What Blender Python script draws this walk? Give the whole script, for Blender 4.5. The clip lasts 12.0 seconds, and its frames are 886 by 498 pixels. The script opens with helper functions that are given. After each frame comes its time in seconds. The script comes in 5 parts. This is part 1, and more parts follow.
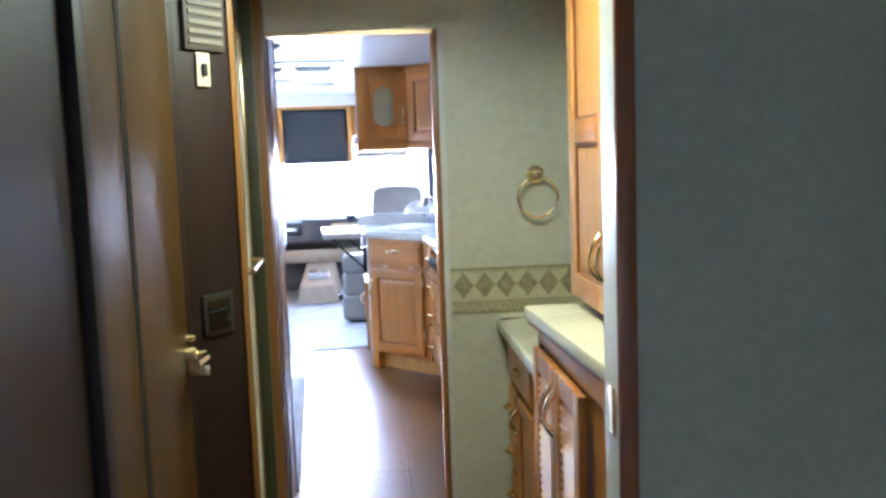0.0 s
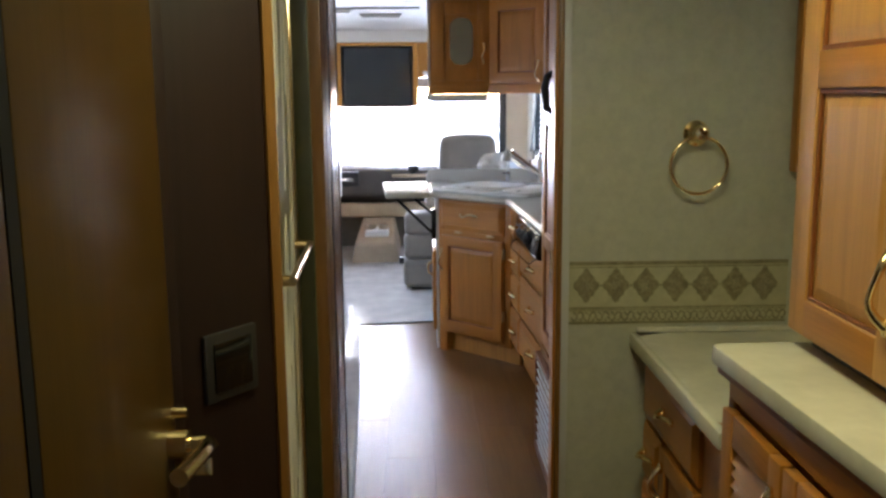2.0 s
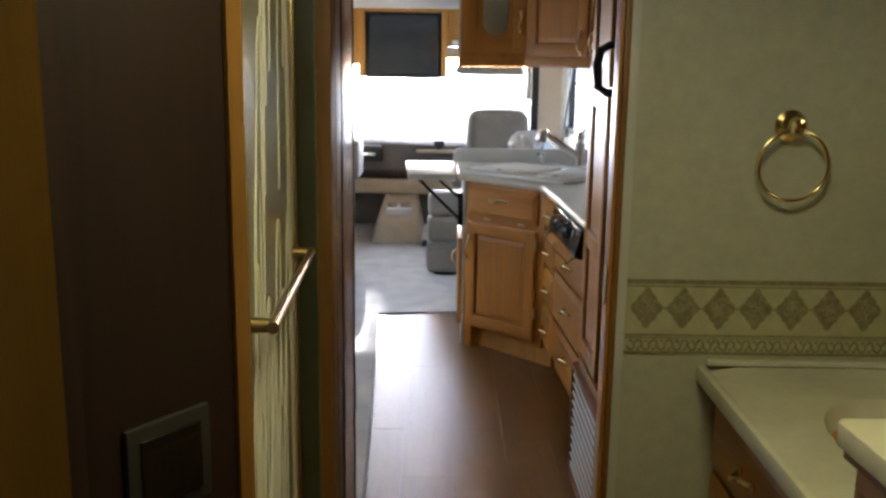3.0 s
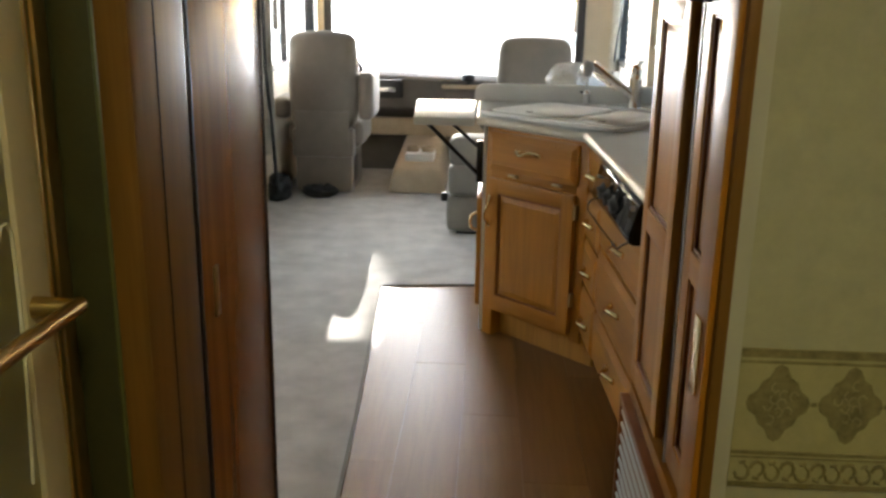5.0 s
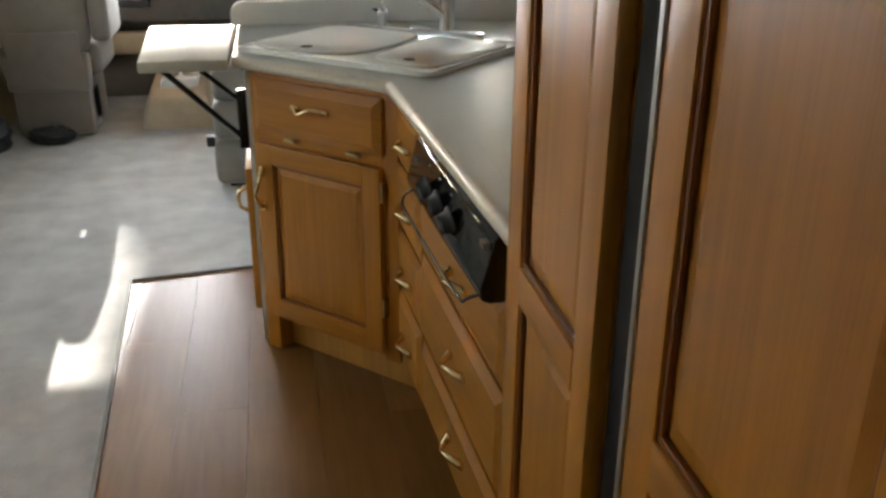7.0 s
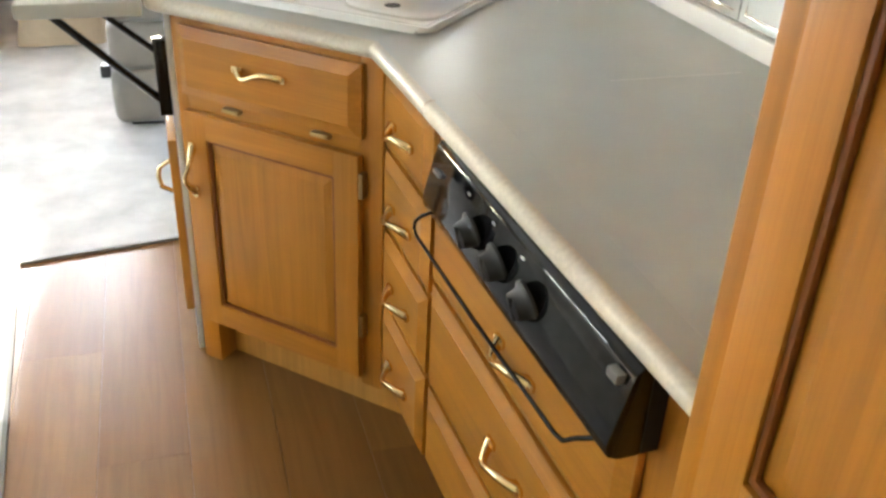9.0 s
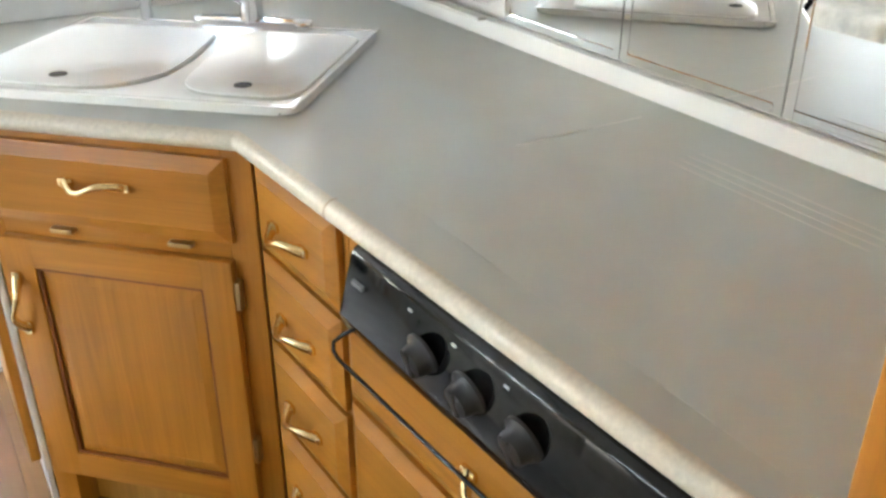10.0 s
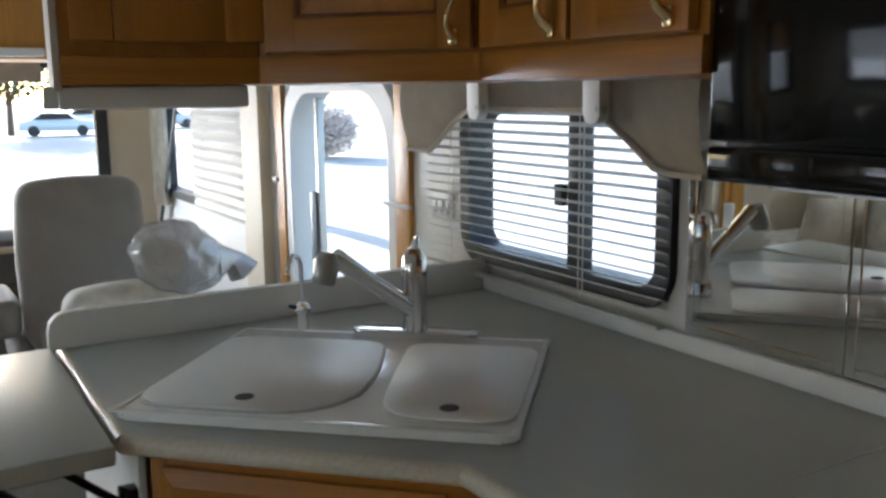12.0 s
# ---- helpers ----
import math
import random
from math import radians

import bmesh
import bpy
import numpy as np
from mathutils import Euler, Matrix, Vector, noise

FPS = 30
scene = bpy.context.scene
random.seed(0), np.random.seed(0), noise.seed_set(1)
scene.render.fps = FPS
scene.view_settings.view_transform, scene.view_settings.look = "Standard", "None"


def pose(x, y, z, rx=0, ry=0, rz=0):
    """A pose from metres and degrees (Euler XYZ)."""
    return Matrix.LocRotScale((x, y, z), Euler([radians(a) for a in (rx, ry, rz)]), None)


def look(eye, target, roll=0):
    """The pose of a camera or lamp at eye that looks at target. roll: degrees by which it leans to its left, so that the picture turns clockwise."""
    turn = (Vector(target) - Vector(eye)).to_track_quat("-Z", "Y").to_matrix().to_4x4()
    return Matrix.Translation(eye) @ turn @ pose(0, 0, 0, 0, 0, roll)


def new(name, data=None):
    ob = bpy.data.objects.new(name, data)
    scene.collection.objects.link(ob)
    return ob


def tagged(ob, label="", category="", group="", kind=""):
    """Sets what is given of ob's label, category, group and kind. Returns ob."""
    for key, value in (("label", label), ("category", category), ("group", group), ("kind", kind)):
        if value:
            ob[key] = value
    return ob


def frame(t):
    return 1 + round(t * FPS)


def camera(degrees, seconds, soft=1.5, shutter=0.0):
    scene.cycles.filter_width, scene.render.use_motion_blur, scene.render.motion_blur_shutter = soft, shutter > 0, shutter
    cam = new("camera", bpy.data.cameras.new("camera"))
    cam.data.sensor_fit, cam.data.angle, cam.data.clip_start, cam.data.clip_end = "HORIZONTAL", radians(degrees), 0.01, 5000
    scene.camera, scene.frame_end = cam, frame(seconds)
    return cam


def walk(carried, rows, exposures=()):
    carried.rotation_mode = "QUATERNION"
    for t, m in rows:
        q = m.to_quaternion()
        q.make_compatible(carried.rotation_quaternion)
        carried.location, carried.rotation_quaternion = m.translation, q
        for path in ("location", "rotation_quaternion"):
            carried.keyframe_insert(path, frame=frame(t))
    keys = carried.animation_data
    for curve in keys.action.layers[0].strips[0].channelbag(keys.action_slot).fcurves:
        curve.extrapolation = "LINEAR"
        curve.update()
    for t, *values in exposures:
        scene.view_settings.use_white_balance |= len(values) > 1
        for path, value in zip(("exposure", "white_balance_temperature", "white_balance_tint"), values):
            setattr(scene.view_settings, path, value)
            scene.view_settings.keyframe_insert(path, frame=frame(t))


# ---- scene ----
cam = camera(52.3, 12.0, soft=2.8)
PATH = [
    (0, (0.202, -0.56, 1.436), (0.37, 1.421, 1.214), -2.0),
    (0.5, (0.135, -0.385, 1.427), (0.335, 1.579, 1.108), -1.7),
    (1, (0.118, -0.178, 1.432), (0.226, 1.79, 1.09), -1.4),
    (1.5, (0.134, 0.119, 1.439), (0.119, 2.093, 1.123), -1.5),
    (2, (0.111, 0.385, 1.434), (0.16, 2.356, 1.096), -0.5),
    (2.5, (0.103, 0.613, 1.441), (0.168, 2.58, 1.082), -1.7),
    (2.7, (0.099, 0.689, 1.449), (0.119, 2.653, 1.074), 0.2),
    (4.5, (0.185, 1.576, 1.383), (0.125, 3.507, 0.864), 1.0),
    (5, (0.219, 1.794, 1.361), (0.125, 3.717, 0.82), 1.0),
    (5.5, (0.276, 2.064, 1.352), (0.294, 3.999, 0.848), 0.7),
    (6, (0.283, 2.328, 1.372), (0.549, 4.246, 0.871), 1.4),
    (6.5, (0.253, 2.579, 1.379), (0.582, 4.437, 0.716), 0.7),
    (7, (0.294, 2.802, 1.376), (0.629, 4.618, 0.606), 0.4),
    (7.5, (0.299, 2.934, 1.413), (0.658, 4.731, 0.612), 0.4),
    (9.5, (0.173, 3.59, 1.383), (0.868, 5.167, 0.369), 2.7),
    (10, (0.144, 3.705, 1.383), (1.071, 5.22, 0.464), 0.1),
    (10.5, (0.037, 3.8, 1.409), (1.115, 5.298, 0.638), -1.9),
    (11, (-0.042, 3.86, 1.405), (1.107, 5.403, 0.86), -0.6),
    (11.5, (-0.062, 3.897, 1.411), (1.073, 5.497, 1.021), -0.3),
    (12, (-0.075, 3.993, 1.417), (0.937, 5.683, 1.074), -0.7),
]

EXPOSURES = [(0, 4.15, 4500, 20), (0.6, 3.05, 4800, 18), (1.2, 2.95, 5100, 18), (2.0, 2.8, 5450, 18), (2.5, 2.75, 5600, 17), (4.5, 2.36, 6250, 9), (5.0, 2.6, 6450, 9), (5.5, 2.52, 6400, 9), (6, 2.54, 6350, 9), (7.5, 2.85, 6350, 9), (9.5, 4.15, 6100, 10), (10.2, 4.1, 5850, 10), (11, 3.05, 5850, 10), (11.5, 2.35, 5850, 10), (12, 1.8, 5800, 10)]
walk(cam, [(t, look(eye, target, roll)) for t, eye, target, roll in PATH], EXPOSURES)

# ---- sky, sun ----
SUN_AZ, SUN_EL = -5.5, 18.5  # degrees: azimuth from +y towards +x, elevation
world = bpy.data.worlds.new("world")
scene.world = world
world.use_nodes = True
wn = world.node_tree
sky = wn.nodes.new("ShaderNodeTexSky")
sky.sky_type, sky.sun_disc = "NISHITA", False
sky.sun_elevation, sky.sun_rotation = radians(SUN_EL), radians(SUN_AZ)
wn.links.new(sky.outputs[0], wn.nodes["Background"].inputs[0])
wn.nodes["Background"].inputs[1].default_value = 0.15
sun_data = bpy.data.lights.new("sun", "SUN")
sun_data.energy, sun_data.angle, sun_data.color = 4.2, radians(0.45), (1.0, 0.95, 0.88)
sun = new("sun", sun_data)
sdir = Vector((math.sin(radians(SUN_AZ)) * math.cos(radians(SUN_EL)), math.cos(radians(SUN_AZ)) * math.cos(radians(SUN_EL)), math.sin(radians(SUN_EL))))
sun.matrix_world = look(sdir * 30, (0, 0, 0))


def area_lamp(name, eye, target, sx, sy, energy, color):
    d = bpy.data.lights.new(name, "AREA")
    d.shape, d.size, d.size_y, d.energy, d.color = "RECTANGLE", sx, sy, energy, color
    ob = new(name, d)
    ob.matrix_world = look(eye, target)
    return ob


area_lamp("slide_window_sky", (-2.12, 4.8, 1.24), (0, 4.8, 1.0), 0.95, 0.48, 0.6, (0.95, 0.97, 1.0))
area_lamp("slide_window_sky", (-2.12, 6.3, 1.24), (0, 6.3, 1.0), 1.15, 0.48, 1.4, (0.95, 0.97, 1.0))

area_lamp("windshield_sky", (-0.45, 9.64, 1.17), (-0.45, 5.0, 0.6), 1.4, 0.8, 13.0, (0.95, 0.97, 1.0))
# lamp added in an assumed, unseen bedroom window to brighten the partition
area_lamp("bedroom_fill_sky", (-1.32, -0.7, 1.2), (0, -0.7, 1.0), 0.95, 0.55, 0.6, (0.95, 0.97, 1.0))

# ---- materials ----
def mat_base(name, color, rough=0.5, metal=0.0, **extra):
    m = bpy.data.materials.new(name)
    m.use_nodes = True
    b = m.node_tree.nodes["Principled BSDF"]
    b.inputs["Base Color"].default_value = (*color, 1)
    b.inputs["Roughness"].default_value = rough
    b.inputs["Metallic"].default_value = metal
    for k, v in extra.items():
        b.inputs[k.replace("_", " ")].default_value = v
    return m


def coords(nt, scale, rot=(0, 0, 0), kind="Object"):
    c = nt.nodes.new("ShaderNodeTexCoord")
    mp = nt.nodes.new("ShaderNodeMapping")
    mp.inputs["Scale"].default_value = scale
    mp.inputs["Rotation"].default_value = [radians(a) for a in rot]
    nt.links.new(c.outputs[kind], mp.inputs["Vector"])
    return mp.outputs[0]


def noise_node(nt, vec, scale, detail=4.0, rough=0.55, dist=0.0):
    n = nt.nodes.new("ShaderNodeTexNoise")
    n.inputs["Scale"].default_value, n.inputs["Detail"].default_value = scale, detail
    n.inputs["Roughness"].default_value, n.inputs["Distortion"].default_value = rough, dist
    nt.links.new(vec, n.inputs["Vector"])
    return n.outputs["Fac"]


def ramp(nt, fac, stops):
    r = nt.nodes.new("ShaderNodeValToRGB")
    e = r.color_ramp.elements
    e[0].position, e[0].color = stops[0][0], (*stops[0][1], 1)
    e[1].position, e[1].color = stops[-1][0], (*stops[-1][1], 1)
    for p, c in stops[1:-1]:
        k = e.new(p)
        k.color = (*c, 1)
    nt.links.new(fac, r.inputs[0])
    return r.outputs[0]


def mix(nt, a, b, fac, mode="MIX"):
    n = nt.nodes.new("ShaderNodeMix")
    n.data_type, n.blend_type = "RGBA", mode
    if isinstance(fac, float):
        n.inputs[0].default_value = fac
    else:
        nt.links.new(fac, n.inputs[0])
    nt.links.new(a, n.inputs[6])
    nt.links.new(b, n.inputs[7])
    return n.outputs[2]


def bump(nt, height, strength, dist=0.002):
    n = nt.nodes.new("ShaderNodeBump")
    n.inputs["Strength"].default_value, n.inputs["Distance"].default_value = strength, dist
    nt.links.new(height, n.inputs["Height"])
    nt.links.new(n.outputs[0], nt.nodes["Principled BSDF"].inputs["Normal"])


def scaled(c, k):
    return tuple(min(1.0, v * k) for v in c)


def wood(name, color, axis="z", rough=0.36, contrast=0.2, coat=0.12):
    """Varnished wood with the grain along one local axis."""
    m = mat_base(name, color, rough, Coat_Weight=coat, Coat_Roughness=0.2, Specular_IOR_Level=0.35)
    nt = m.node_tree
    long = {"x": (1.2, 22, 22), "y": (22, 1.2, 22), "z": (22, 22, 1.2)}[axis]
    fine = {"x": (6, 260, 260), "y": (260, 6, 260), "z": (260, 260, 6)}[axis]
    info = nt.nodes.new("ShaderNodeObjectInfo")
    vec = coords(nt, long)
    add = nt.nodes.new("ShaderNodeVectorMath")
    add.operation = "MULTIPLY_ADD"
    add.inputs[1].default_value = (37.0, 37.0, 37.0)
    nt.links.new(info.outputs["Random"], add.inputs[0])
    nt.links.new(vec, add.inputs[2])
    broad = noise_node(nt, add.outputs[0], 1.0, 3, 0.6, 1.2)
    grain = noise_node(nt, coords(nt, fine), 1.0, 2, 0.5)
    c1 = ramp(nt, broad, [(0.25, scaled(color, 1 - contrast)), (0.5, color), (0.75, scaled(color, 1 + contrast * 0.7))])
    c2 = ramp(nt, grain, [(0.3, (0.84, 0.8, 0.72)), (0.6, (1, 1, 1))])
    nt.links.new(mix(nt, c1, c2, 0.55, "MULTIPLY"), nt.nodes["Principled BSDF"].inputs["Base Color"])
    bump(nt, grain, 0.12, 0.001)
    return m


def mottled(name, color, rough, scale=6.0, amount=0.12, fine=120.0, bumps=0.15, depth=0.001, **extra):
    m = mat_base(name, color, rough, **extra)
    nt = m.node_tree
    a = noise_node(nt, coords(nt, (1, 1, 1)), scale, 4)
    b = noise_node(nt, coords(nt, (1, 1, 1)), fine, 3)
    c1 = ramp(nt, a, [(0.3, scaled(color, 1 - amount)), (0.7, scaled(color, 1 + amount))])
    c2 = ramp(nt, b, [(0.3, (1 - amount, 1 - amount, 1 - amount)), (0.7, (1, 1, 1))])
    nt.links.new(mix(nt, c1, c2, 0.6, "MULTIPLY"), nt.nodes["Principled BSDF"].inputs["Base Color"])
    bump(nt, b, bumps, depth)
    return m


OAK = (0.43, 0.178, 0.0175)
M = {
    "oak": wood("oak_vertical", OAK, "z"),
    "oak_x": wood("oak_horizontal", OAK, "x"),
    "oak_rail": wood("oak_edge", scaled(OAK, 0.9), "x"),
    "oak_light": wood("oak_light", (0.5, 0.25, 0.05), "z"),
    "bead": wood("oak_bead", (0.22, 0.07, 0.012), "z"),
    "jamb": wood("stained_jamb", (0.2, 0.098, 0.02), "z", 0.4, 0.25, 0.2),
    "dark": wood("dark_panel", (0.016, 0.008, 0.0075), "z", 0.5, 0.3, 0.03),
    "brown": wood("brown_panel", (0.26, 0.088, 0.022), "z", 0.26, 0.25, 0.35),
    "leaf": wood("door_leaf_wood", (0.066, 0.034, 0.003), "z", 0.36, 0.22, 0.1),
    "green": mottled("wallpaper_green", (0.49, 0.485, 0.37), 0.6, 34, 0.075, 120, 0.25),
    "border": mottled("border_paper", (0.48, 0.45, 0.27), 0.6, 30, 0.1, 200, 0.1),
    "border_dark": mottled("border_print", (0.27, 0.24, 0.13), 0.6, 60, 0.3, 220, 0.2),
    "border_mid": mottled("border_print_mid", (0.38, 0.34, 0.2), 0.6, 60, 0.25, 220, 0.2),
    "white": mottled("white_vinyl", (0.74, 0.73, 0.69), 0.5, 4, 0.04, 150, 0.1),
    "cream": mottled("cream_panel", (0.62, 0.56, 0.44), 0.55, 4, 0.06, 150, 0.1),
    "ceiling": mottled("ceiling_vinyl", (0.76, 0.76, 0.73), 0.6, 5, 0.04, 220, 0.2),
    "trim": mottled("grey_trim", (0.55, 0.55, 0.5), 0.4, 4, 0.05, 150, 0.05),
    "counter": mottled("grey_laminate", (0.495, 0.517, 0.475), 0.36, 8, 0.03, 500, 0.02),
    "edge": mottled("beige_speckled_edge", (0.6, 0.55, 0.44), 0.3, 130, 0.1, 500, 0.05),
    "marble": mottled("cream_marble", (0.68, 0.66, 0.54), 0.25, 7, 0.1, 40, 0.02, Coat_Weight=0.3),
    "cover": mottled("white_cover_plastic", (0.82, 0.82, 0.79), 0.42, 5, 0.02, 300, 0.03),
    "sink": mat_base("white_acrylic", (0.84, 0.84, 0.81), 0.24, Coat_Weight=0.6, Coat_Roughness=0.05),
    "chrome": mat_base("chrome", (0.75, 0.76, 0.78), 0.1, 1.0),
    "brass": mat_base("polished_brass", (0.9, 0.72, 0.38), 0.16, 1.0),
    "antique": mat_base("worn_brass", (0.5, 0.36, 0.16), 0.3, 1.0),
    "black": mat_base("black_gloss", (0.006, 0.006, 0.006), 0.06),
    "blackmat": mottled("black_plastic", (0.02, 0.02, 0.021), 0.5, 20, 0.2, 300, 0.1),
    "rubber": mat_base("black_gasket", (0.013, 0.013, 0.014), 0.7, Specular_IOR_Level=0.2),
    "taupe": mottled("taupe_upholstery", (0.2, 0.168, 0.132), 0.75, 10, 0.08, 350, 0.4, Sheen_Weight=0.3),
    "grey_uph": mottled("grey_upholstery", (0.2, 0.185, 0.155), 0.75, 10, 0.1, 350, 0.4, Sheen_Weight=0.3),
    "beige": mottled("beige_fabric", (0.5, 0.44, 0.33), 0.85, 9, 0.16, 260, 0.5, Sheen_Weight=0.3),
    "velour": mottled("pale_velour", (0.63, 0.59, 0.5), 0.85, 14, 0.2, 260, 0.5, Sheen_Weight=0.4),
    "gold": mottled("gold_fabric", (0.55, 0.33, 0.06), 0.85, 9, 0.1, 260, 0.4),
    "carpet": mottled("grey_carpet", (0.5, 0.48, 0.44), 0.95, 7, 0.2, 200, 1.0, 0.004, Sheen_Weight=0.3),
    "dashm": mottled("dash_vinyl", (0.085, 0.075, 0.065), 0.55, 10, 0.15, 300, 0.3),
    "tan": mottled("tan_plastic", (0.45, 0.36, 0.24), 0.5, 10, 0.1, 250, 0.2),
    "screen": mat_base("tv_glass", (0.025, 0.03, 0.033), 0.1, Coat_Weight=0.6),
    "slat": mat_base("blind_slat", (0.62, 0.6, 0.55), 0.45),
    "mirror": mat_base("mirror_glass", (0.93, 0.94, 0.92), 0.015, 1.0),
    "orange": mottled("orange_shade_cloth", (0.62, 0.33, 0.13), 0.85, 8, 0.1, 200, 0.3),
    "concrete": mottled("pale_concrete", (0.55, 0.54, 0.5), 0.9, 0.3, 0.12, 14, 0.3, 0.01),
    # dry leaf colour lightened to carry the overexposed glare outside
    "bush": mottled("glare_paled_dry_leaves", (0.6, 0.52, 0.46), 0.8, 3, 0.3, 40, 0.4),
    "leafgreen": mottled("tree_leaves", (0.07, 0.10, 0.035), 0.7, 3, 0.35, 40, 0.4),
    "bark": mottled("bark", (0.14, 0.1, 0.07), 0.9, 6, 0.3, 60, 0.8, 0.01),
    # car paint paled for the same outdoor glare
    "carpaint": mat_base("blue_grey_paint", (0.5, 0.55, 0.6), 0.3, 0.1, Coat_Weight=0.8),
    "carwhite": mat_base("white_paint", (0.7, 0.7, 0.7), 0.25, 0.0, Coat_Weight=0.8),
    "shower": mottled("shower_panel", (0.56, 0.55, 0.46), 0.3, 4, 0.05, 120, 0.05),
    "steel": mat_base("grey_steel", (0.35, 0.35, 0.35), 0.35, 0.8),
}
M["plastic"] = mat_base("clear_wrap_over_cloth", (0.42, 0.4, 0.37), 0.22, 0.0, Coat_Weight=1.0, Coat_Roughness=0.08)
nt = M["plastic"].node_tree
bump(nt, noise_node(nt, coords(nt, (1, 1, 1)), 14, 4, 0.6, 1.5), 0.9, 0.02)
M["glass"] = mat_base("clear_glass", (1, 1, 1), 0.0, 0.0, Transmission_Weight=1.0, IOR=1.05)
M["frost"] = mat_base("frosted_glass", (0.66, 0.66, 0.47), 0.35, 0.0, Transmission_Weight=0.75, IOR=1.3)
# near-black green puts the shadow gap beside the shower into colour
M["seal"] = mottled("dark_green_gap_shade", (0.05, 0.052, 0.022), 0.4, 9, 0.2, 160, 0.1)
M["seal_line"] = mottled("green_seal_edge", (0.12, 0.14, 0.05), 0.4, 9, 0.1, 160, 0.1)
M["etch"] = mat_base("etched_line", (0.75, 0.74, 0.66), 0.6)
M["tape"] = mat_base("white_print", (0.75, 0.75, 0.75), 0.6)

# laminate planks: tone by plank
lam = mat_base("wood_laminate", (0.25, 0.112, 0.038), 0.36, Coat_Weight=0.08, Coat_Roughness=0.2, Specular_IOR_Level=0.24)
nt = lam.node_tree
info = nt.nodes.new("ShaderNodeObjectInfo")
tone = ramp(nt, info.outputs["Random"], [(0.0, (0.19, 0.088, 0.023)), (0.5, (0.215, 0.104, 0.027)), (1.0, (0.25, 0.127, 0.033))])
gr = noise_node(nt, coords(nt, (60, 3, 60)), 1.0, 4, 0.6, 0.8)
gcol = ramp(nt, gr, [(0.3, (0.78, 0.74, 0.7)), (0.65, (1, 1, 1))])
nt.links.new(mix(nt, tone, gcol, 0.7, "MULTIPLY"), nt.nodes["Principled BSDF"].inputs["Base Color"])
bump(nt, gr, 0.05, 0.0006)
M["laminate"] = lam


# ---- mesh helpers ----
def box(bm, x0, x1, y0, y1, z0, z1, bevel=0.0, seg=2):
    r = bmesh.ops.create_cube(bm, size=1.0)
    vs = r["verts"]
    for v in vs:
        v.co = Vector((x0 + (v.co.x + 0.5) * (x1 - x0), y0 + (v.co.y + 0.5) * (y1 - y0), z0 + (v.co.z + 0.5) * (z1 - z0)))
    if bevel:
        es = list({e for v in vs for e in v.link_edges})
        bmesh.ops.bevel(bm, geom=es, offset=bevel, segments=seg, affect="EDGES", profile=0.6)
    return bm


def boxm(x0, x1, y0, y1, z0, z1, bevel=0.0, seg=2):
    return box(bmesh.new(), x0, x1, y0, y1, z0, z1, bevel, seg)


def prism(bm, pts, z0, z1, bevel=0.0):
    """Upright prism over a polygon of (x, y), counter-clockwise."""
    lo = [bm.verts.new((x, y, z0)) for x, y in pts]
    hi = [bm.verts.new((x, y, z1)) for x, y in pts]
    n = len(pts)
    bm.faces.new(lo[::-1])
    bm.faces.new(hi)
    for i in range(n):
        bm.faces.new((lo[i], lo[(i + 1) % n], hi[(i + 1) % n], hi[i]))
    if bevel:
        es = list({e for v in lo + hi for e in v.link_edges})
        bmesh.ops.bevel(bm, geom=es, offset=bevel, segments=2, affect="EDGES", profile=0.6)
    return bm


def profile_y(bm, pts, x0, x1, bevel=0.0):
    """Prism along x over a polygon of (y, z)."""
    a = [bm.verts.new((x0, y, z)) for y, z in pts]
    b = [bm.verts.new((x1, y, z)) for y, z in pts]
    n = len(pts)
    bm.faces.new(a)
    bm.faces.new(b[::-1])
    for i in range(n):
        bm.faces.new((a[(i + 1) % n], a[i], b[i], b[(i + 1) % n]))
    bmesh.ops.recalc_face_normals(bm, faces=bm.faces)
    if bevel:
        bmesh.ops.bevel(bm, geom=list({e for v in a + b for e in v.link_edges}), offset=bevel, segments=2, affect="EDGES", profile=0.6)
    return bm


def tube(bm, pts, radii, n=10, flat=1.0):
    """A swept round bar through the points, with a radius (or one for all) at each."""
    pts = [Vector(p) for p in pts]
    if not isinstance(radii, (list, tuple)):
        radii = [radii] * len(pts)
    rings = []
    ref = None
    for i, p in enumerate(pts):
        d = (pts[min(i + 1, len(pts) - 1)] - pts[max(i - 1, 0)]).normalized()
        if ref is None:
            ref = Vector((0, 0, 1)) if abs(d.z) < 0.9 else Vector((1, 0, 0))
        u = d.cross(ref).normalized()
        w = u.cross(d).normalized()
        ref = w
        rings.append([bm.verts.new(p + radii[i] * (math.cos(2 * math.pi * k / n) * u + flat * math.sin(2 * math.pi * k / n) * w)) for k in range(n)])
    for a, b in zip(rings, rings[1:]):
        for k in range(n):
            bm.faces.new((a[k], a[(k + 1) % n], b[(k + 1) % n], b[k]))
    bm.faces.new(rings[0][::-1])
    bm.faces.new(rings[-1])
    return bm


def lathe(bm, prof, centre=(0, 0, 0), n=24):
    """Turned about z through centre; prof: (r, z) from bottom to top."""
    cx, cy, cz = centre
    rings = [[bm.verts.new((cx + r * math.cos(2 * math.pi * k / n), cy + r * math.sin(2 * math.pi * k / n), cz + z)) for k in range(n)] for r, z in prof]
    for a, b in zip(rings, rings[1:]):
        for k in range(n):
            bm.faces.new((a[k], a[(k + 1) % n], b[(k + 1) % n], b[k]))
    bm.faces.new(rings[0][::-1])
    bm.faces.new(rings[-1])
    return bm


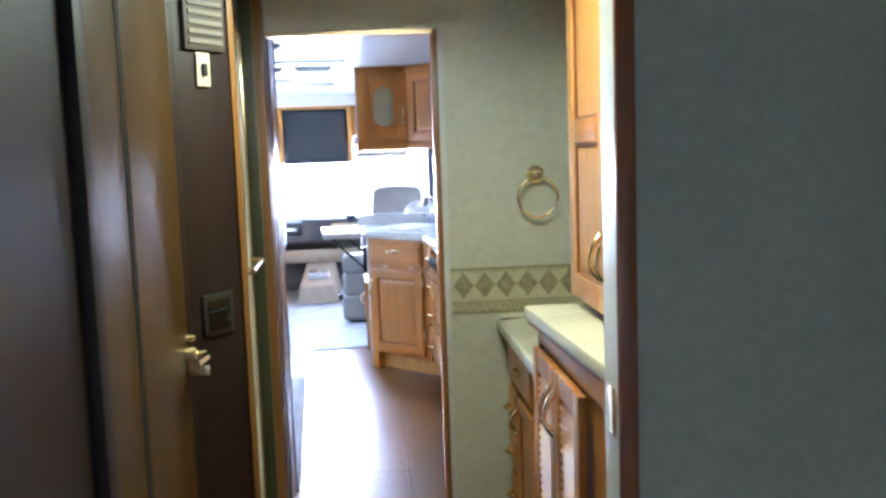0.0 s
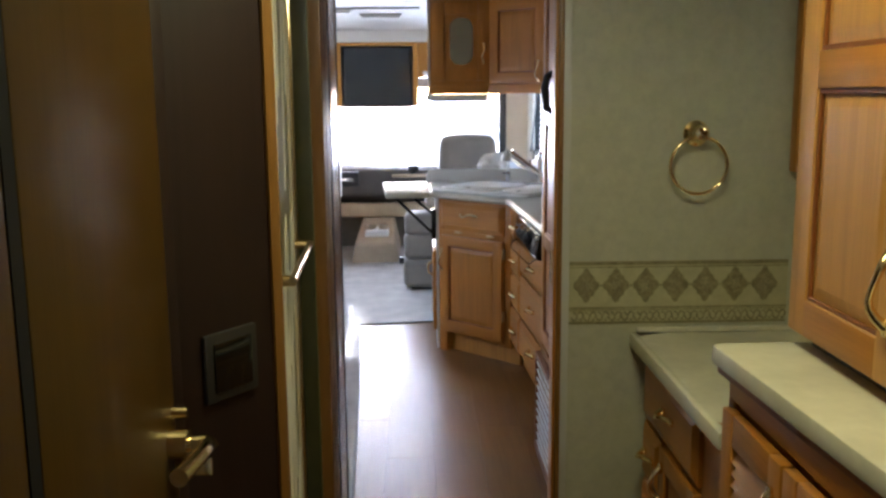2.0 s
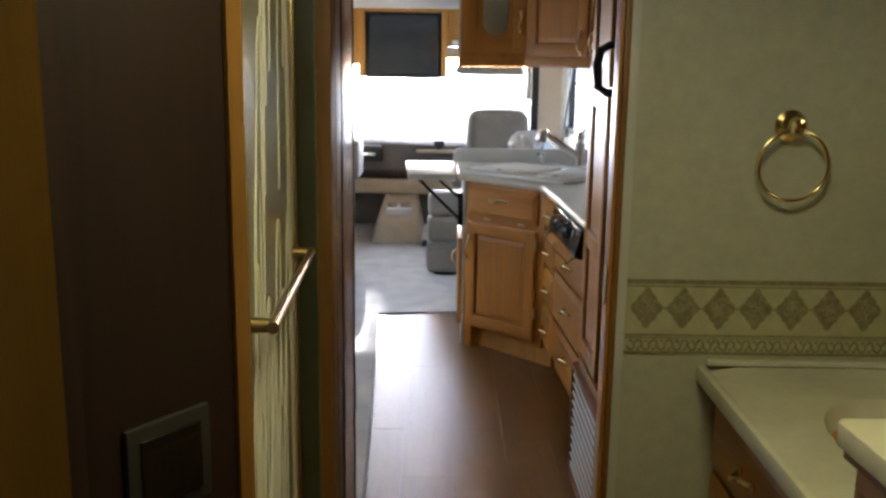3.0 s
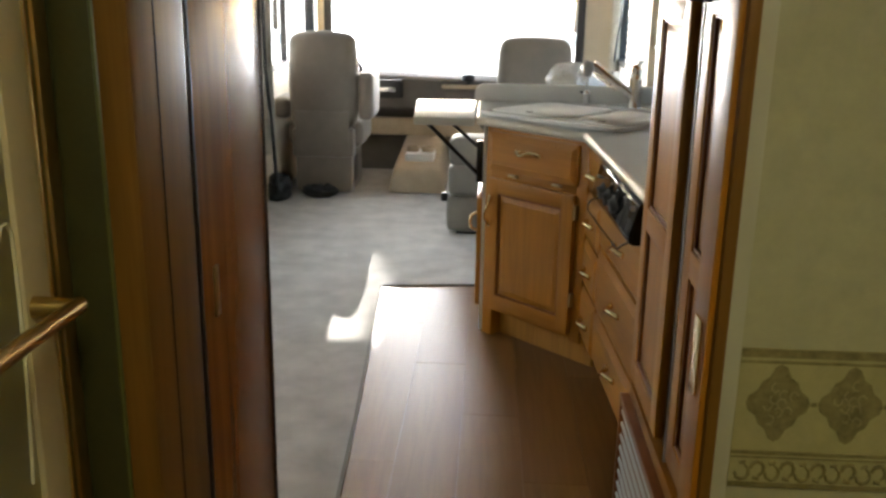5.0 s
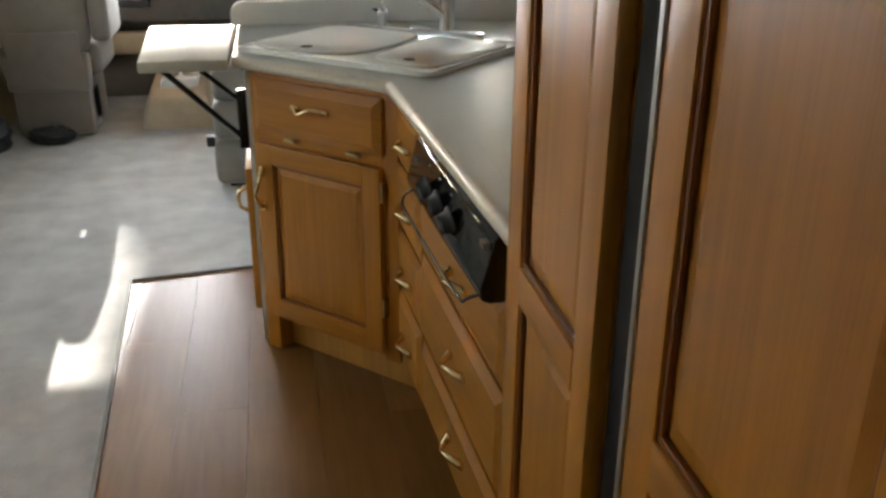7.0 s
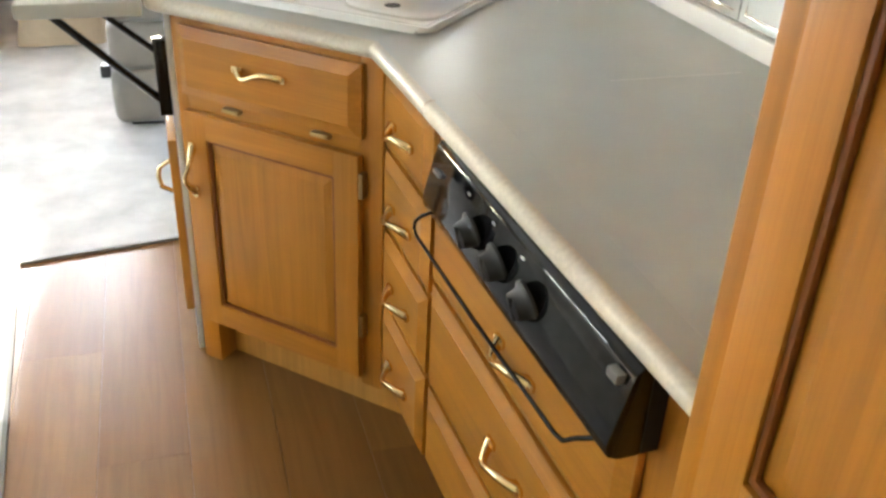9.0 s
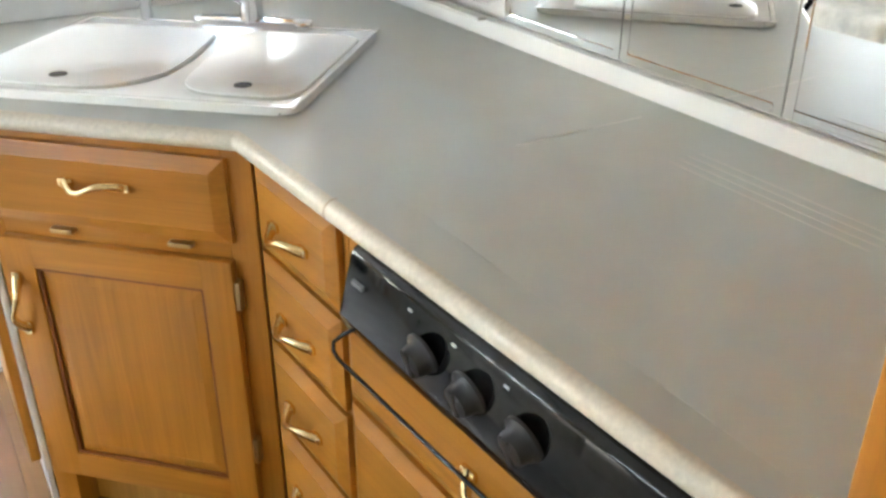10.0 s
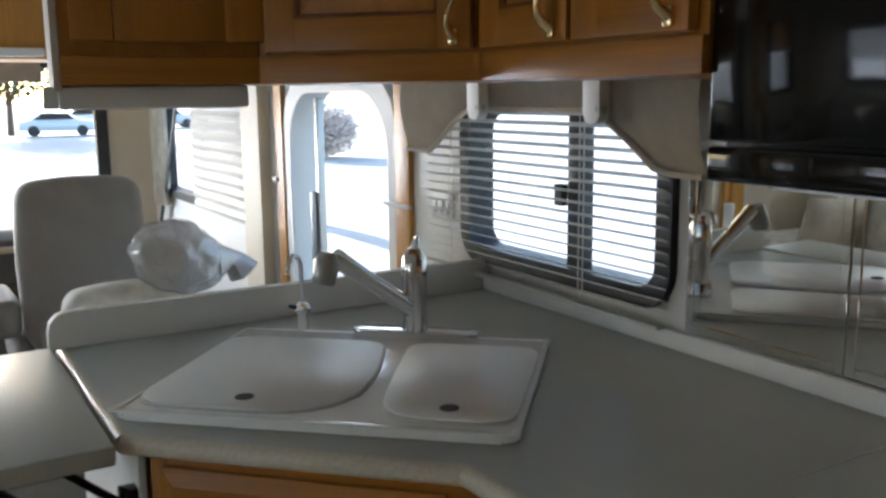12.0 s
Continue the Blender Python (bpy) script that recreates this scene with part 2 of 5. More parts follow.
def rounded_rect(w, h, r, n=6):
    """Points of a rounded rectangle about the origin, counter-clockwise."""
    out = []
    for cx, cy, a0 in ((w / 2 - r, h / 2 - r, 0), (-w / 2 + r, h / 2 - r, 90), (-w / 2 + r, -h / 2 + r, 180), (w / 2 - r, -h / 2 + r, 270)):
        for k in range(n + 1):
            a = radians(a0 + 90 * k / n)
            out.append((cx + r * math.cos(a), cy + r * math.sin(a)))
    return out


def cushion(bm, x0, x1, y0, y1, z0, z1, r=0.05, puff=0.02):
    """A padded block with round edges and bulging faces."""
    box(bm, x0, x1, y0, y1, z0, z1, min(r, 0.49 * min(x1 - x0, y1 - y0, z1 - z0)), 4)
    bmesh.ops.subdivide_edges(bm, edges=[e for e in bm.edges if e.calc_length() > 0.12], cuts=3, use_grid_fill=True)
    c = Vector(((x0 + x1) / 2, (y0 + y1) / 2, (z0 + z1) / 2))
    h = Vector(((x1 - x0) / 2, (y1 - y0) / 2, (z1 - z0) / 2))
    for v in bm.verts:
        d = v.co - c
        q = [max(-1, min(1, d[i] / h[i])) for i in range(3)]
        for i in range(3):
            j, k = (i + 1) % 3, (i + 2) % 3
            v.co[i] += puff * q[i] * (1 - q[j] ** 2) * (1 - q[k] ** 2)
    return bm


def part(name, bm, material, parent=None, label="", smooth=True, mtx=None):
    me = bpy.data.meshes.new(name)
    bmesh.ops.recalc_face_normals(bm, faces=bm.faces)
    bm.to_mesh(me)
    bm.free()
    if smooth:
        areas = sorted(p.area for p in me.polygons)
        big = 0.2 * areas[-1] if areas[-1] > 10 * areas[len(areas) // 2] else 1e9
        for p in me.polygons:
            p.use_smooth = p.area < big
        me.set_sharp_from_angle(angle=radians(50))
    me.materials.append(material)
    ob = new(name, me)
    if parent is not None:
        ob.parent = parent
    if mtx is not None:
        ob.matrix_basis = mtx
    if label:
        ob["label"] = label
    return ob


def thing(name, m, label, category, group=""):
    ob = new(name)
    ob.matrix_basis = m
    return tagged(ob, label, category, group)


def structure(name, bm, material, label="", parent=None):
    ob = part(name, bm, material, parent, smooth=False)
    return tagged(ob, label, "", "", "structure") if parent is None else ob


def merge(*bms):
    out = bmesh.new()
    for b in bms:
        me = bpy.data.meshes.new("tmp")
        b.to_mesh(me)
        b.free()
        out.from_mesh(me)
        bpy.data.meshes.remove(me)
    return out


def raised_panel(bm, x0, x1, y, z0, z1, b=0.035, out=0.008):
    """Field panel with bevelled shoulders; the viewer is on the -y side of y."""
    v = [bm.verts.new((x, yy, z)) for yy, m in ((y, 0.0), (y - out, b)) for x, z in ((x0 + m, z0 + m), (x1 - m, z0 + m), (x1 - m, z1 - m), (x0 + m, z1 - m))]
    bm.faces.new((v[4], v[5], v[6], v[7]))
    for i in range(4):
        j = (i + 1) % 4
        bm.faces.new((v[i], v[j], v[4 + j], v[4 + i]))
    return bm


def pull(parent, x, z, y, upright, mat="brass", size=0.1, name="handle"):
    """A bow pull with leaf-shaped feet, out to -y."""
    bm = bmesh.new()
    h = size / 2
    pts, rad = [], []
    for k in range(9):
        u = -1 + 2 * k / 8
        o = y - 0.004 - 0.026 * (1 - abs(u) ** 2.6)
        s = 0.16 * h * math.sin(u * math.pi)
        p = (x + s, o, z + u * h) if upright else (x + u * h, o, z + s)
        pts.append(p)
        rad.append(0.0052 + 0.0045 * abs(u) ** 2)
    tube(bm, pts, rad, 8)
    for u in (-1, 1):
        c = (x, z + u * h) if upright else (x + u * h, z)
        sx, sz = (0.008, 0.014) if upright else (0.014, 0.008)
        box(bm, c[0] - sx, c[0] + sx, y - 0.009, y, c[1] - sz, c[1] + sz, 0.004, 2)
    return part(name, bm, M[mat], parent)


def frame_ring(bm, x0, x1, z0, z1, w, y0, y1):
    """A closed rectangular frame w wide, between y0 and y1."""
    ps = [[(x0, z0), (x1, z0), (x1, z1), (x0, z1)], [(x0 + w, z0 + w), (x1 - w, z0 + w), (x1 - w, z1 - w), (x0 + w, z1 - w)]]
    o0, i0 = ([bm.verts.new((x, y0, z)) for x, z in p] for p in ps)
    o1, i1 = ([bm.verts.new((x, y1, z)) for x, z in p] for p in ps)
    for A_, B_ in ((o0, i0), (i0, i1), (i1, o1), (o1, o0)):
        for k in range(4):
            bm.faces.new((A_[k], A_[(k + 1) % 4], B_[(k + 1) % 4], B_[k]))
    bmesh.ops.recalc_face_normals(bm, faces=bm.faces)
    bmesh.ops.bevel(bm, geom=bm.edges[:], offset=0.003, segments=2, affect="EDGES", profile=0.6)
    return bm


def panel_door(parent, x0, x1, z0, z1, y, rails=0.062, mids=(), th=0.02, wood_v="oak", wood_h="oak_x", name="door"):
    """A framed door with raised panels; its back lies on y, its front on y - th."""
    f = y - th
    door = part(name, frame_ring(bmesh.new(), x0, x1, z0, z1, rails, f, y), M[wood_v], parent)
    zs = [z0 + rails / 2] + list(mids) + [z1 - rails / 2]
    for k, zz in enumerate(zs):
        part("rail", boxm(x0 + rails, x1 - rails, f - 0.0006, y - 0.002, zz - rails / 2 + 0.002, zz + rails / 2 - 0.002, 0.002), M[wood_h], door)
    for a, b in zip(zs, zs[1:]):
        pa, pb = a + rails / 2, b - rails / 2
        b3 = boxm(x0 + rails - 0.004, x1 - rails + 0.004, f + 0.012, y - 0.001, pa - 0.004, pb + 0.004)
        raised_panel(b3, x0 + rails + 0.005, x1 - rails - 0.005, f + 0.0118, pa + 0.005, pb - 0.005, 0.024, 0.0045)
        part("panel", b3, M[wood_v], door, smooth=False)
        part("bead", frame_ring(bmesh.new(), x0 + rails - 0.002, x1 - rails + 0.002, pa - 0.002, pb + 0.002, 0.009, f + 0.004, f + 0.0115), M["bead"], door)
    return door


def drawer_front(parent, x0, x1, z0, z1, y, th=0.02, name="drawer"):
    bm = boxm(x0, x1, y - th * 0.55, y, z0, z1, 0.002)
    raised_panel(bm, x0 + 0.003, x1 - 0.003, y - th * 0.55 - 0.0003, z0 + 0.003, z1 - 0.003, 0.022, th * 0.45)
    return part(name, bm, M["oak_x"], parent, smooth=False)


def wall_x(name, x0, x1, y0, y1, z0, z1, material, holes=(), label=""):
    """Wall between x0 and x1 with openings (ya, yb, za, zb) right through it."""
    bm = bmesh.new()
    ys = sorted({y0, y1, *[h[0] for h in holes], *[h[1] for h in holes]})
    for a, b in zip(ys, ys[1:]):
        cuts = sorted((h[2], h[3]) for h in holes if h[0] <= a and h[1] >= b)
        z = z0
        for lo, hi in cuts:
            if lo > z:
                box(bm, x0, x1, a, b, z, lo)
            z = hi
        if z < z1:
            box(bm, x0, x1, a, b, z, z1)
    bmesh.ops.remove_doubles(bm, verts=bm.verts, dist=0.0001)
    return structure(name, bm, material, label)


def wall_y(name, x0, x1, y0, y1, z0, z1, material, holes=(), label=""):
    bm = bmesh.new()
    xs = sorted({x0, x1, *[h[0] for h in holes], *[h[1] for h in holes]})
    for a, b in zip(xs, xs[1:]):
        cuts = sorted((h[2], h[3]) for h in holes if h[0] <= a and h[1] >= b)
        z = z0
        for lo, hi in cuts:
            if lo > z:
                box(bm, a, b, y0, y1, z, lo)
            z = hi
        if z < z1:
            box(bm, a, b, y0, y1, z, z1)
    bmesh.ops.remove_doubles(bm, verts=bm.verts, dist=0.0001)
    return structure(name, bm, material, label)


# ---- shell of the motorhome ----
XR, XL, YF, YB, ZC = 1.245, -1.25, 9.6, -1.9, 2.0
SLIDE_Y0, SLIDE_Y1, SLIDE_X, SLIDE_Z = 3.3, 7.45, -2.05, 1.9
BATH_Y = 2.75
WIN_R = (5.30, 6.05, 0.985, 1.385)
DOOR_R = (6.48, 7.36, -0.35, 1.45)
SIDE_R = (7.9, 9.35, 0.85, 1.62)
SIDE_L = (7.62, 9.35, 0.85, 1.62)
SHIELD = (-1.18, 0.97, 0.6, 1.62)

structure("floor", merge(boxm(XL, XR, YB, 6.55, -0.06, -0.012), boxm(XL, 0.75, 6.55, YF, -0.06, -0.012), boxm(0.75, XR, 7.6, YF, -0.06, -0.012), boxm(SLIDE_X, XL, SLIDE_Y0, SLIDE_Y1, -0.06, -0.012)), M["blackmat"], "plywood floor under carpet and laminate")
wall_x("wall_right", XR, XR + 0.06, YB, YF, -0.4, ZC, M["white"], [WIN_R, DOOR_R, SIDE_R], "white vinyl wall of the kitchen side")
wall_x("wall_left_rear", XL - 0.06, XL, YB, SLIDE_Y0, -0.06, ZC, M["cream"], [(-1.2, -0.2, 0.9, 1.5)], "cream side wall of the bedroom")
wall_x("wall_left_front", XL - 0.06, XL, SLIDE_Y1, YF, -0.06, ZC, M["cream"], [SIDE_L], "cream side wall beside the driver seat")
structure("wall_left_header", boxm(XL - 0.06, XL, SLIDE_Y0, SLIDE_Y1, SLIDE_Z, ZC), M["oak_x"], "oak header over the slide-out")
wall_x("wall_slide", SLIDE_X - 0.05, SLIDE_X, SLIDE_Y0, SLIDE_Y1, -0.06, SLIDE_Z, M["cream"], [(4.3, 5.3, 0.98, 1.5), (5.7, 6.9, 0.98, 1.5)], "cream wall behind the sofa")
wall_y("wall_slide_front", SLIDE_X - 0.05, XL - 0.065, SLIDE_Y1, SLIDE_Y1 + 0.05, -0.06, SLIDE_Z, M["cream"], [(-1.85, -1.52, 0.92, 1.62)], "cream end wall of the slide-out")
wall_y("wall_slide_rear", SLIDE_X - 0.05, XL, SLIDE_Y0 - 0.05, SLIDE_Y0, -0.06, SLIDE_Z, M["cream"], (), "cream end wall of the slide-out")
structure("ceiling_slide", boxm(SLIDE_X - 0.05, XL, SLIDE_Y0 - 0.05, SLIDE_Y1 + 0.05, SLIDE_Z, SLIDE_Z + 0.05), M["ceiling"], "white slide-out ceiling")
structure("ceiling", merge(boxm(XL, XR, YB, 1.4, ZC, ZC + 0.06), boxm(XL, XR, 1.8, YF, ZC, ZC + 0.06), boxm(XL, 0.14, 1.4, 1.8, ZC, ZC + 0.06), boxm(0.54, XR, 1.4, 1.8, ZC, ZC + 0.06)), M["ceiling"], "white vinyl ceiling")
wall_y("wall_front", XL - 0.06, XR + 0.06, YF, YF + 0.06, -0.5, ZC, M["cream"], [SHIELD], "front wall round the windshield")
wall_y("wall_back", XL, XR, YB - 0.06, YB, -0.06, ZC, M["green"], (), "bedroom rear wall")

# bedroom partition, bathroom end wall, galley returns
wall_y("wall_bedroom", 0.685, XR, 1.08, 1.2, -0.012, ZC, M["green"], (), "grey-green papered bedroom partition")
wall_y("wall_bath", 0.488, XR, BATH_Y, 2.80, -0.012, ZC, M["green"], (), "pale green papered bathroom wall")
structure("wall_bath_header", boxm(-0.13, 0.488, BATH_Y, 2.80, 1.865, ZC), M["green"], "papered strip over the doorway")
structure("wall_galley_return", boxm(XL, -0.18, 3.15, 3.2, -0.012, ZC), M["cream"], "cream wall behind the shower")

# hallway woodwork
jr = tagged(part("door_jamb", boxm(0.470, 0.4835, 2.722, 2.80, -0.012, 1.862, 0.003), M["jamb"]), "", "", "", "structure")
part("corner_trim", boxm(0.484, 0.506, 2.741, 2.7495, -0.012, 1.862, 0.003), M["trim"], jr, "pale grey corner trim")
part("jamb_board", boxm(0.462, 0.4695, 2.73, 2.79, -0.012, 1.85, 0.002), M["oak"], jr, "oak lining of the doorway")
part("casing", boxm(0.488, 0.53, 2.801, 2.812, -0.012, ZC, 0.003), M["bead"], jr, "oak casing strip")
part("latch_plate", boxm(0.458, 0.4618, 2.745, 2.772, 0.93, 1.02, 0.001), M["brass"], jr, "brass strike plate")
structure("trim_doorway_head", boxm(-0.125, 0.468, 2.735, 2.80, 1.848, 1.8645), M["antique"], "dark trim under the doorway head")
jl = tagged(part("left_jamb", boxm(-0.2, -0.128, 2.662, 2.826, -0.012, ZC, 0.006), M["jamb"]), "", "", "", "structure")
part("groove_strip", boxm(-0.1285, -0.1272, 2.728, 2.731, -0.012, ZC), M["dark"], jl)
# solid strip standing in for the shaded gap between shower frame and jamb
part("seal_channel", boxm(-0.205, -0.16, 2.649, 2.6615, -0.012, ZC, 0.003), M["seal"], jl, "dark green strip, shade of the gap put into its colour")
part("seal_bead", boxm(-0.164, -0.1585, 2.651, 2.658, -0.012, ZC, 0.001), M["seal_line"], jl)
part("edge_strip", boxm(-0.1275, -0.124, 2.818, 2.8275, -0.012, ZC, 0.001), M["dark"], jl)
pocket = thing("sliding_door", pose(0, 0, 0), "reddish brown wooden sliding door pushed back into its pocket", "door")
part("leaf", boxm(-0.172, -0.14, 2.83, 3.205, 0.0, 1.9, 0.004), M["brown"], pocket)
part("edge_band", boxm(-0.174, -0.138, 3.205, 3.218, 0.0, 1.9, 0.004), M["dark"], pocket)
part("recessed_pull", merge(boxm(-0.141, -0.137, 2.918, 2.934, 0.94, 1.01, 0.002), boxm(-0.14, -0.1362, 2.922, 2.930, 0.95, 1.0)), M["antique"], pocket, "narrow brass finger pull")

# hall closet: two wooden leaves and an angled end panel
closet = thing("hall_closet", pose(0, 0, 0), "tall wooden closet with two plain doors in the hall", "closet")
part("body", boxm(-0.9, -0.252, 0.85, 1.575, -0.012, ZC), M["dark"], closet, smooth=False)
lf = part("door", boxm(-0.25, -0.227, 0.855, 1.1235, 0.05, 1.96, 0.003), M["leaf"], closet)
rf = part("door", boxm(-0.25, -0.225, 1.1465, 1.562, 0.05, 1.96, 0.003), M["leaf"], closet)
part("seam_strip", boxm(-0.25, -0.2262, 1.124, 1.146, 0.05, 1.96), M["rubber"], closet)
part("hinge", boxm(-0.229, -0.222, 1.124, 1.142, 0.58, 0.67, 0.002), M["antique"], lf)
part("slot_plate", boxm(-0.2285, -0.2255, 1.055, 1.063, 0.55, 0.62), M["antique"], lf)
bm = bmesh.new()
tube(bm, [(-0.226, 1.53, 0.98), (-0.2, 1.53, 0.98)], 0.02, 16)
tube(bm, [(-0.2, 1.53, 0.98), (-0.18, 1.531, 0.98), (-0.172, 1.525, 0.98), (-0.174, 1.48, 0.982), (-0.182, 1.41, 0.984)], [0.01, 0.012, 0.012, 0.01, 0.012], 10)
lever = part("lever_handle", bm, M["brass"], rf, "polished brass lever handle")
part("thumb_turn", boxm(-0.226, -0.175, 1.545, 1.553, 0.928, 0.953, 0.003), M["brass"], rf)
part("key_knob", tube(bmesh.new(), [(-0.226, 1.55, 1.016), (-0.205, 1.55, 1.016)], 0.008, 10), M["brass"], rf)
ap = math.degrees(math.atan2(0.18, 0.125))
angled = tagged(new("hall_end_panel"), "dark wood angled end panel between closet and shower", "", "", "structure")
angled.matrix_basis = pose(-0.225, 1.568, 0, 0, 0, ap)
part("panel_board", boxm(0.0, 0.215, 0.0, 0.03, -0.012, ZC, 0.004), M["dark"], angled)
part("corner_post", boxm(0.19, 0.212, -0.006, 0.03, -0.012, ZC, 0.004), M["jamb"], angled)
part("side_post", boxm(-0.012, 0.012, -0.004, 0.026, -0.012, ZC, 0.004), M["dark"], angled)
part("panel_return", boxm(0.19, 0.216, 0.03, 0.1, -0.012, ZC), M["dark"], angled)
vent = thing("wall_vent", angled.matrix_basis @ pose(0.105, 0, 1.76), "small grey speaker grille on the dark panel", "grille")
part("frame", boxm(-0.065, 0.065, -0.012, 0, -0.075, 0.075, 0.004), M["dashm"], vent)
for k in range(6):
    part("slat", boxm(-0.055, 0.055, -0.016, -0.011, -0.062 + k * 0.022, -0.05 + k * 0.022, 0.002), M["grey_uph"], vent)
sw = thing("light_switch", angled.matrix_basis @ pose(0.1, 0, 1.64), "ivory switch plate with a dark toggle", "switch")
part("plate", boxm(-0.022, 0.022, -0.006, 0, -0.04, 0.04, 0.003), M["cream"], sw)
part("toggle", boxm(-0.007, 0.007, -0.014, -0.005, -0.014, 0.014, 0.003), M["blackmat"], sw)
sp = thing("black_wall_plate", angled.matrix_basis @ pose(0.1, 0, 1.055), "square black wall plate on the dark panel", "wall plate")
part("plate", boxm(-0.05, 0.05, -0.008, 0, -0.05, 0.05, 0.004), M["blackmat"], sp)
part("insert", boxm(-0.036, 0.036, -0.011, -0.007, -0.036, 0.036, 0.002), M["black"], sp)
bedp = thing("bedroom_wardrobe", pose(0, 0, 0), "dark wooden wardrobe side at the bedroom doorway", "wardrobe")
# near-black material also holds the darkness of this unlit corner
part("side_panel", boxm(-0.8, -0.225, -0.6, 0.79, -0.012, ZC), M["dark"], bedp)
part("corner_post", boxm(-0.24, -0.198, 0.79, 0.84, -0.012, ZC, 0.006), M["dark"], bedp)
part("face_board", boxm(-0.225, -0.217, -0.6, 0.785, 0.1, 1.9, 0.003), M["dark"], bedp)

bj = tagged(part("bedroom_jamb", boxm(0.672, 0.6845, 1.075, 1.205, -0.012, ZC, 0.006), M["trim"]), "", "", "", "structure")
part("jamb_post", boxm(0.662, 0.70, 1.058, 1.0745, -0.012, ZC, 0.006), M["brown"], bj)
part("strike_plate", boxm(0.668, 0.672, 1.12, 1.16, 0.86, 0.96, 0.001), M["brass"], bj)

# shower with a framed glass door
sh0, sh1 = Vector((-0.15, 1.83, 0)), Vector((-0.212, 2.645, 0))
sa = math.degrees(math.atan2(sh1.y - sh0.y, sh1.x - sh0.x))
L = (sh1 - sh0).length
shower = thing("shower_door", pose(sh0.x, sh0.y, 0.0, 0, 0, sa), "framed shower door of etched obscure glass with a brass bar", "shower door")
part("sill", boxm(0, L, -0.03, 0.03, -0.012, 0.12, 0.01), M["shower"], shower)
for nm, a, b in (("stile", 0.0, 0.03), ("stile", L - 0.03, L)):
    part(nm, boxm(a, b, -0.014, 0.014, 0.12, 1.85, 0.004), M["antique"], shower)
part("stile", boxm(L - 0.1, L - 0.045, -0.01, 0.01, 0.12, 1.85, 0.003), M["cream"], shower, "ivory seal strip")
part("stile", boxm(L - 0.0445, L - 0.0305, -0.012, 0.012, 0.12, 1.85, 0.003), M["brass"], shower)
part("rail", boxm(0.03, L - 0.03, -0.012, 0.012, 1.82, 1.85, 0.004), M["antique"], shower)
pane = part("pane", boxm(0.03, L - 0.1, -0.004, 0.004, 0.12, 1.82), M["frost"], shower, "obscure glass with etched reeds")
bm = bmesh.new()
rnd = random.Random(4)
for k in range(26):
    x = 0.07 + (k * 0.618 % 1.0) * (L - 0.24)
    z = 0.16 + rnd.random() * 1.15
    h = 0.3 + rnd.random() * 0.28
    lean = 0.03 + rnd.random() * 0.07
    cu = 0.016 + rnd.random() * 0.03
    up = [(x + lean * u * u, -0.005, z + h * u) for u in (0, 0.25, 0.5, 0.75, 0.92)]
    tip = [(x + lean + cu * (0.5 - 0.5 * math.cos(a)), -0.005, z + h * 0.96 + 0.02 * math.sin(a)) for a in (0.4, 1.2, 1.9, 2.7)]
    down = [(x + lean + cu - lean * 0.8 * u * u, -0.005, z + h * (0.92 - u)) for u in (0.1, 0.3, 0.5, 0.45 + 0.4 * rnd.random())]
    tube(bm, up + tip + down, 0.0021, 5)
part("etching", bm, M["etch"], pane, "pale etched reed pattern")
bm = bmesh.new()
tube(bm, [(0.06, -0.047, 1.122), (L - 0.073, -0.047, 1.076)], 0.008, 12)
bar = part("towel_bar", bm, M["antique"], shower, "slim polished brass towel bar")
part("bracket", tube(bmesh.new(), [(L - 0.085, 0.0, 1.077), (L - 0.085, -0.047, 1.077)], [0.012, 0.009], 12), M["antique"], bar)
part("bracket", tube(bmesh.new(), [(0.075, 0.0, 1.121), (0.075, -0.047, 1.121)], [0.012, 0.009], 12), M["antique"], bar)
structure("wall_shower", merge(boxm(-1.2, -1.17, 1.64, 3.1, -0.012, ZC), boxm(-1.17, -0.26, 1.64, 1.67, -0.012, ZC), boxm(-1.17, -0.2, 3.06, 3.1, -0.012, ZC), boxm(-1.17, -0.2, 1.67, 3.06, -0.012, 0.06)), M["shower"], "ivory shower surround")

# bathroom: linen cabinet, vanity, ring, mirror cabinet, border
def rz_right(x, y, z=0.0):
    return pose(x, y, z, 0, 0, -90)

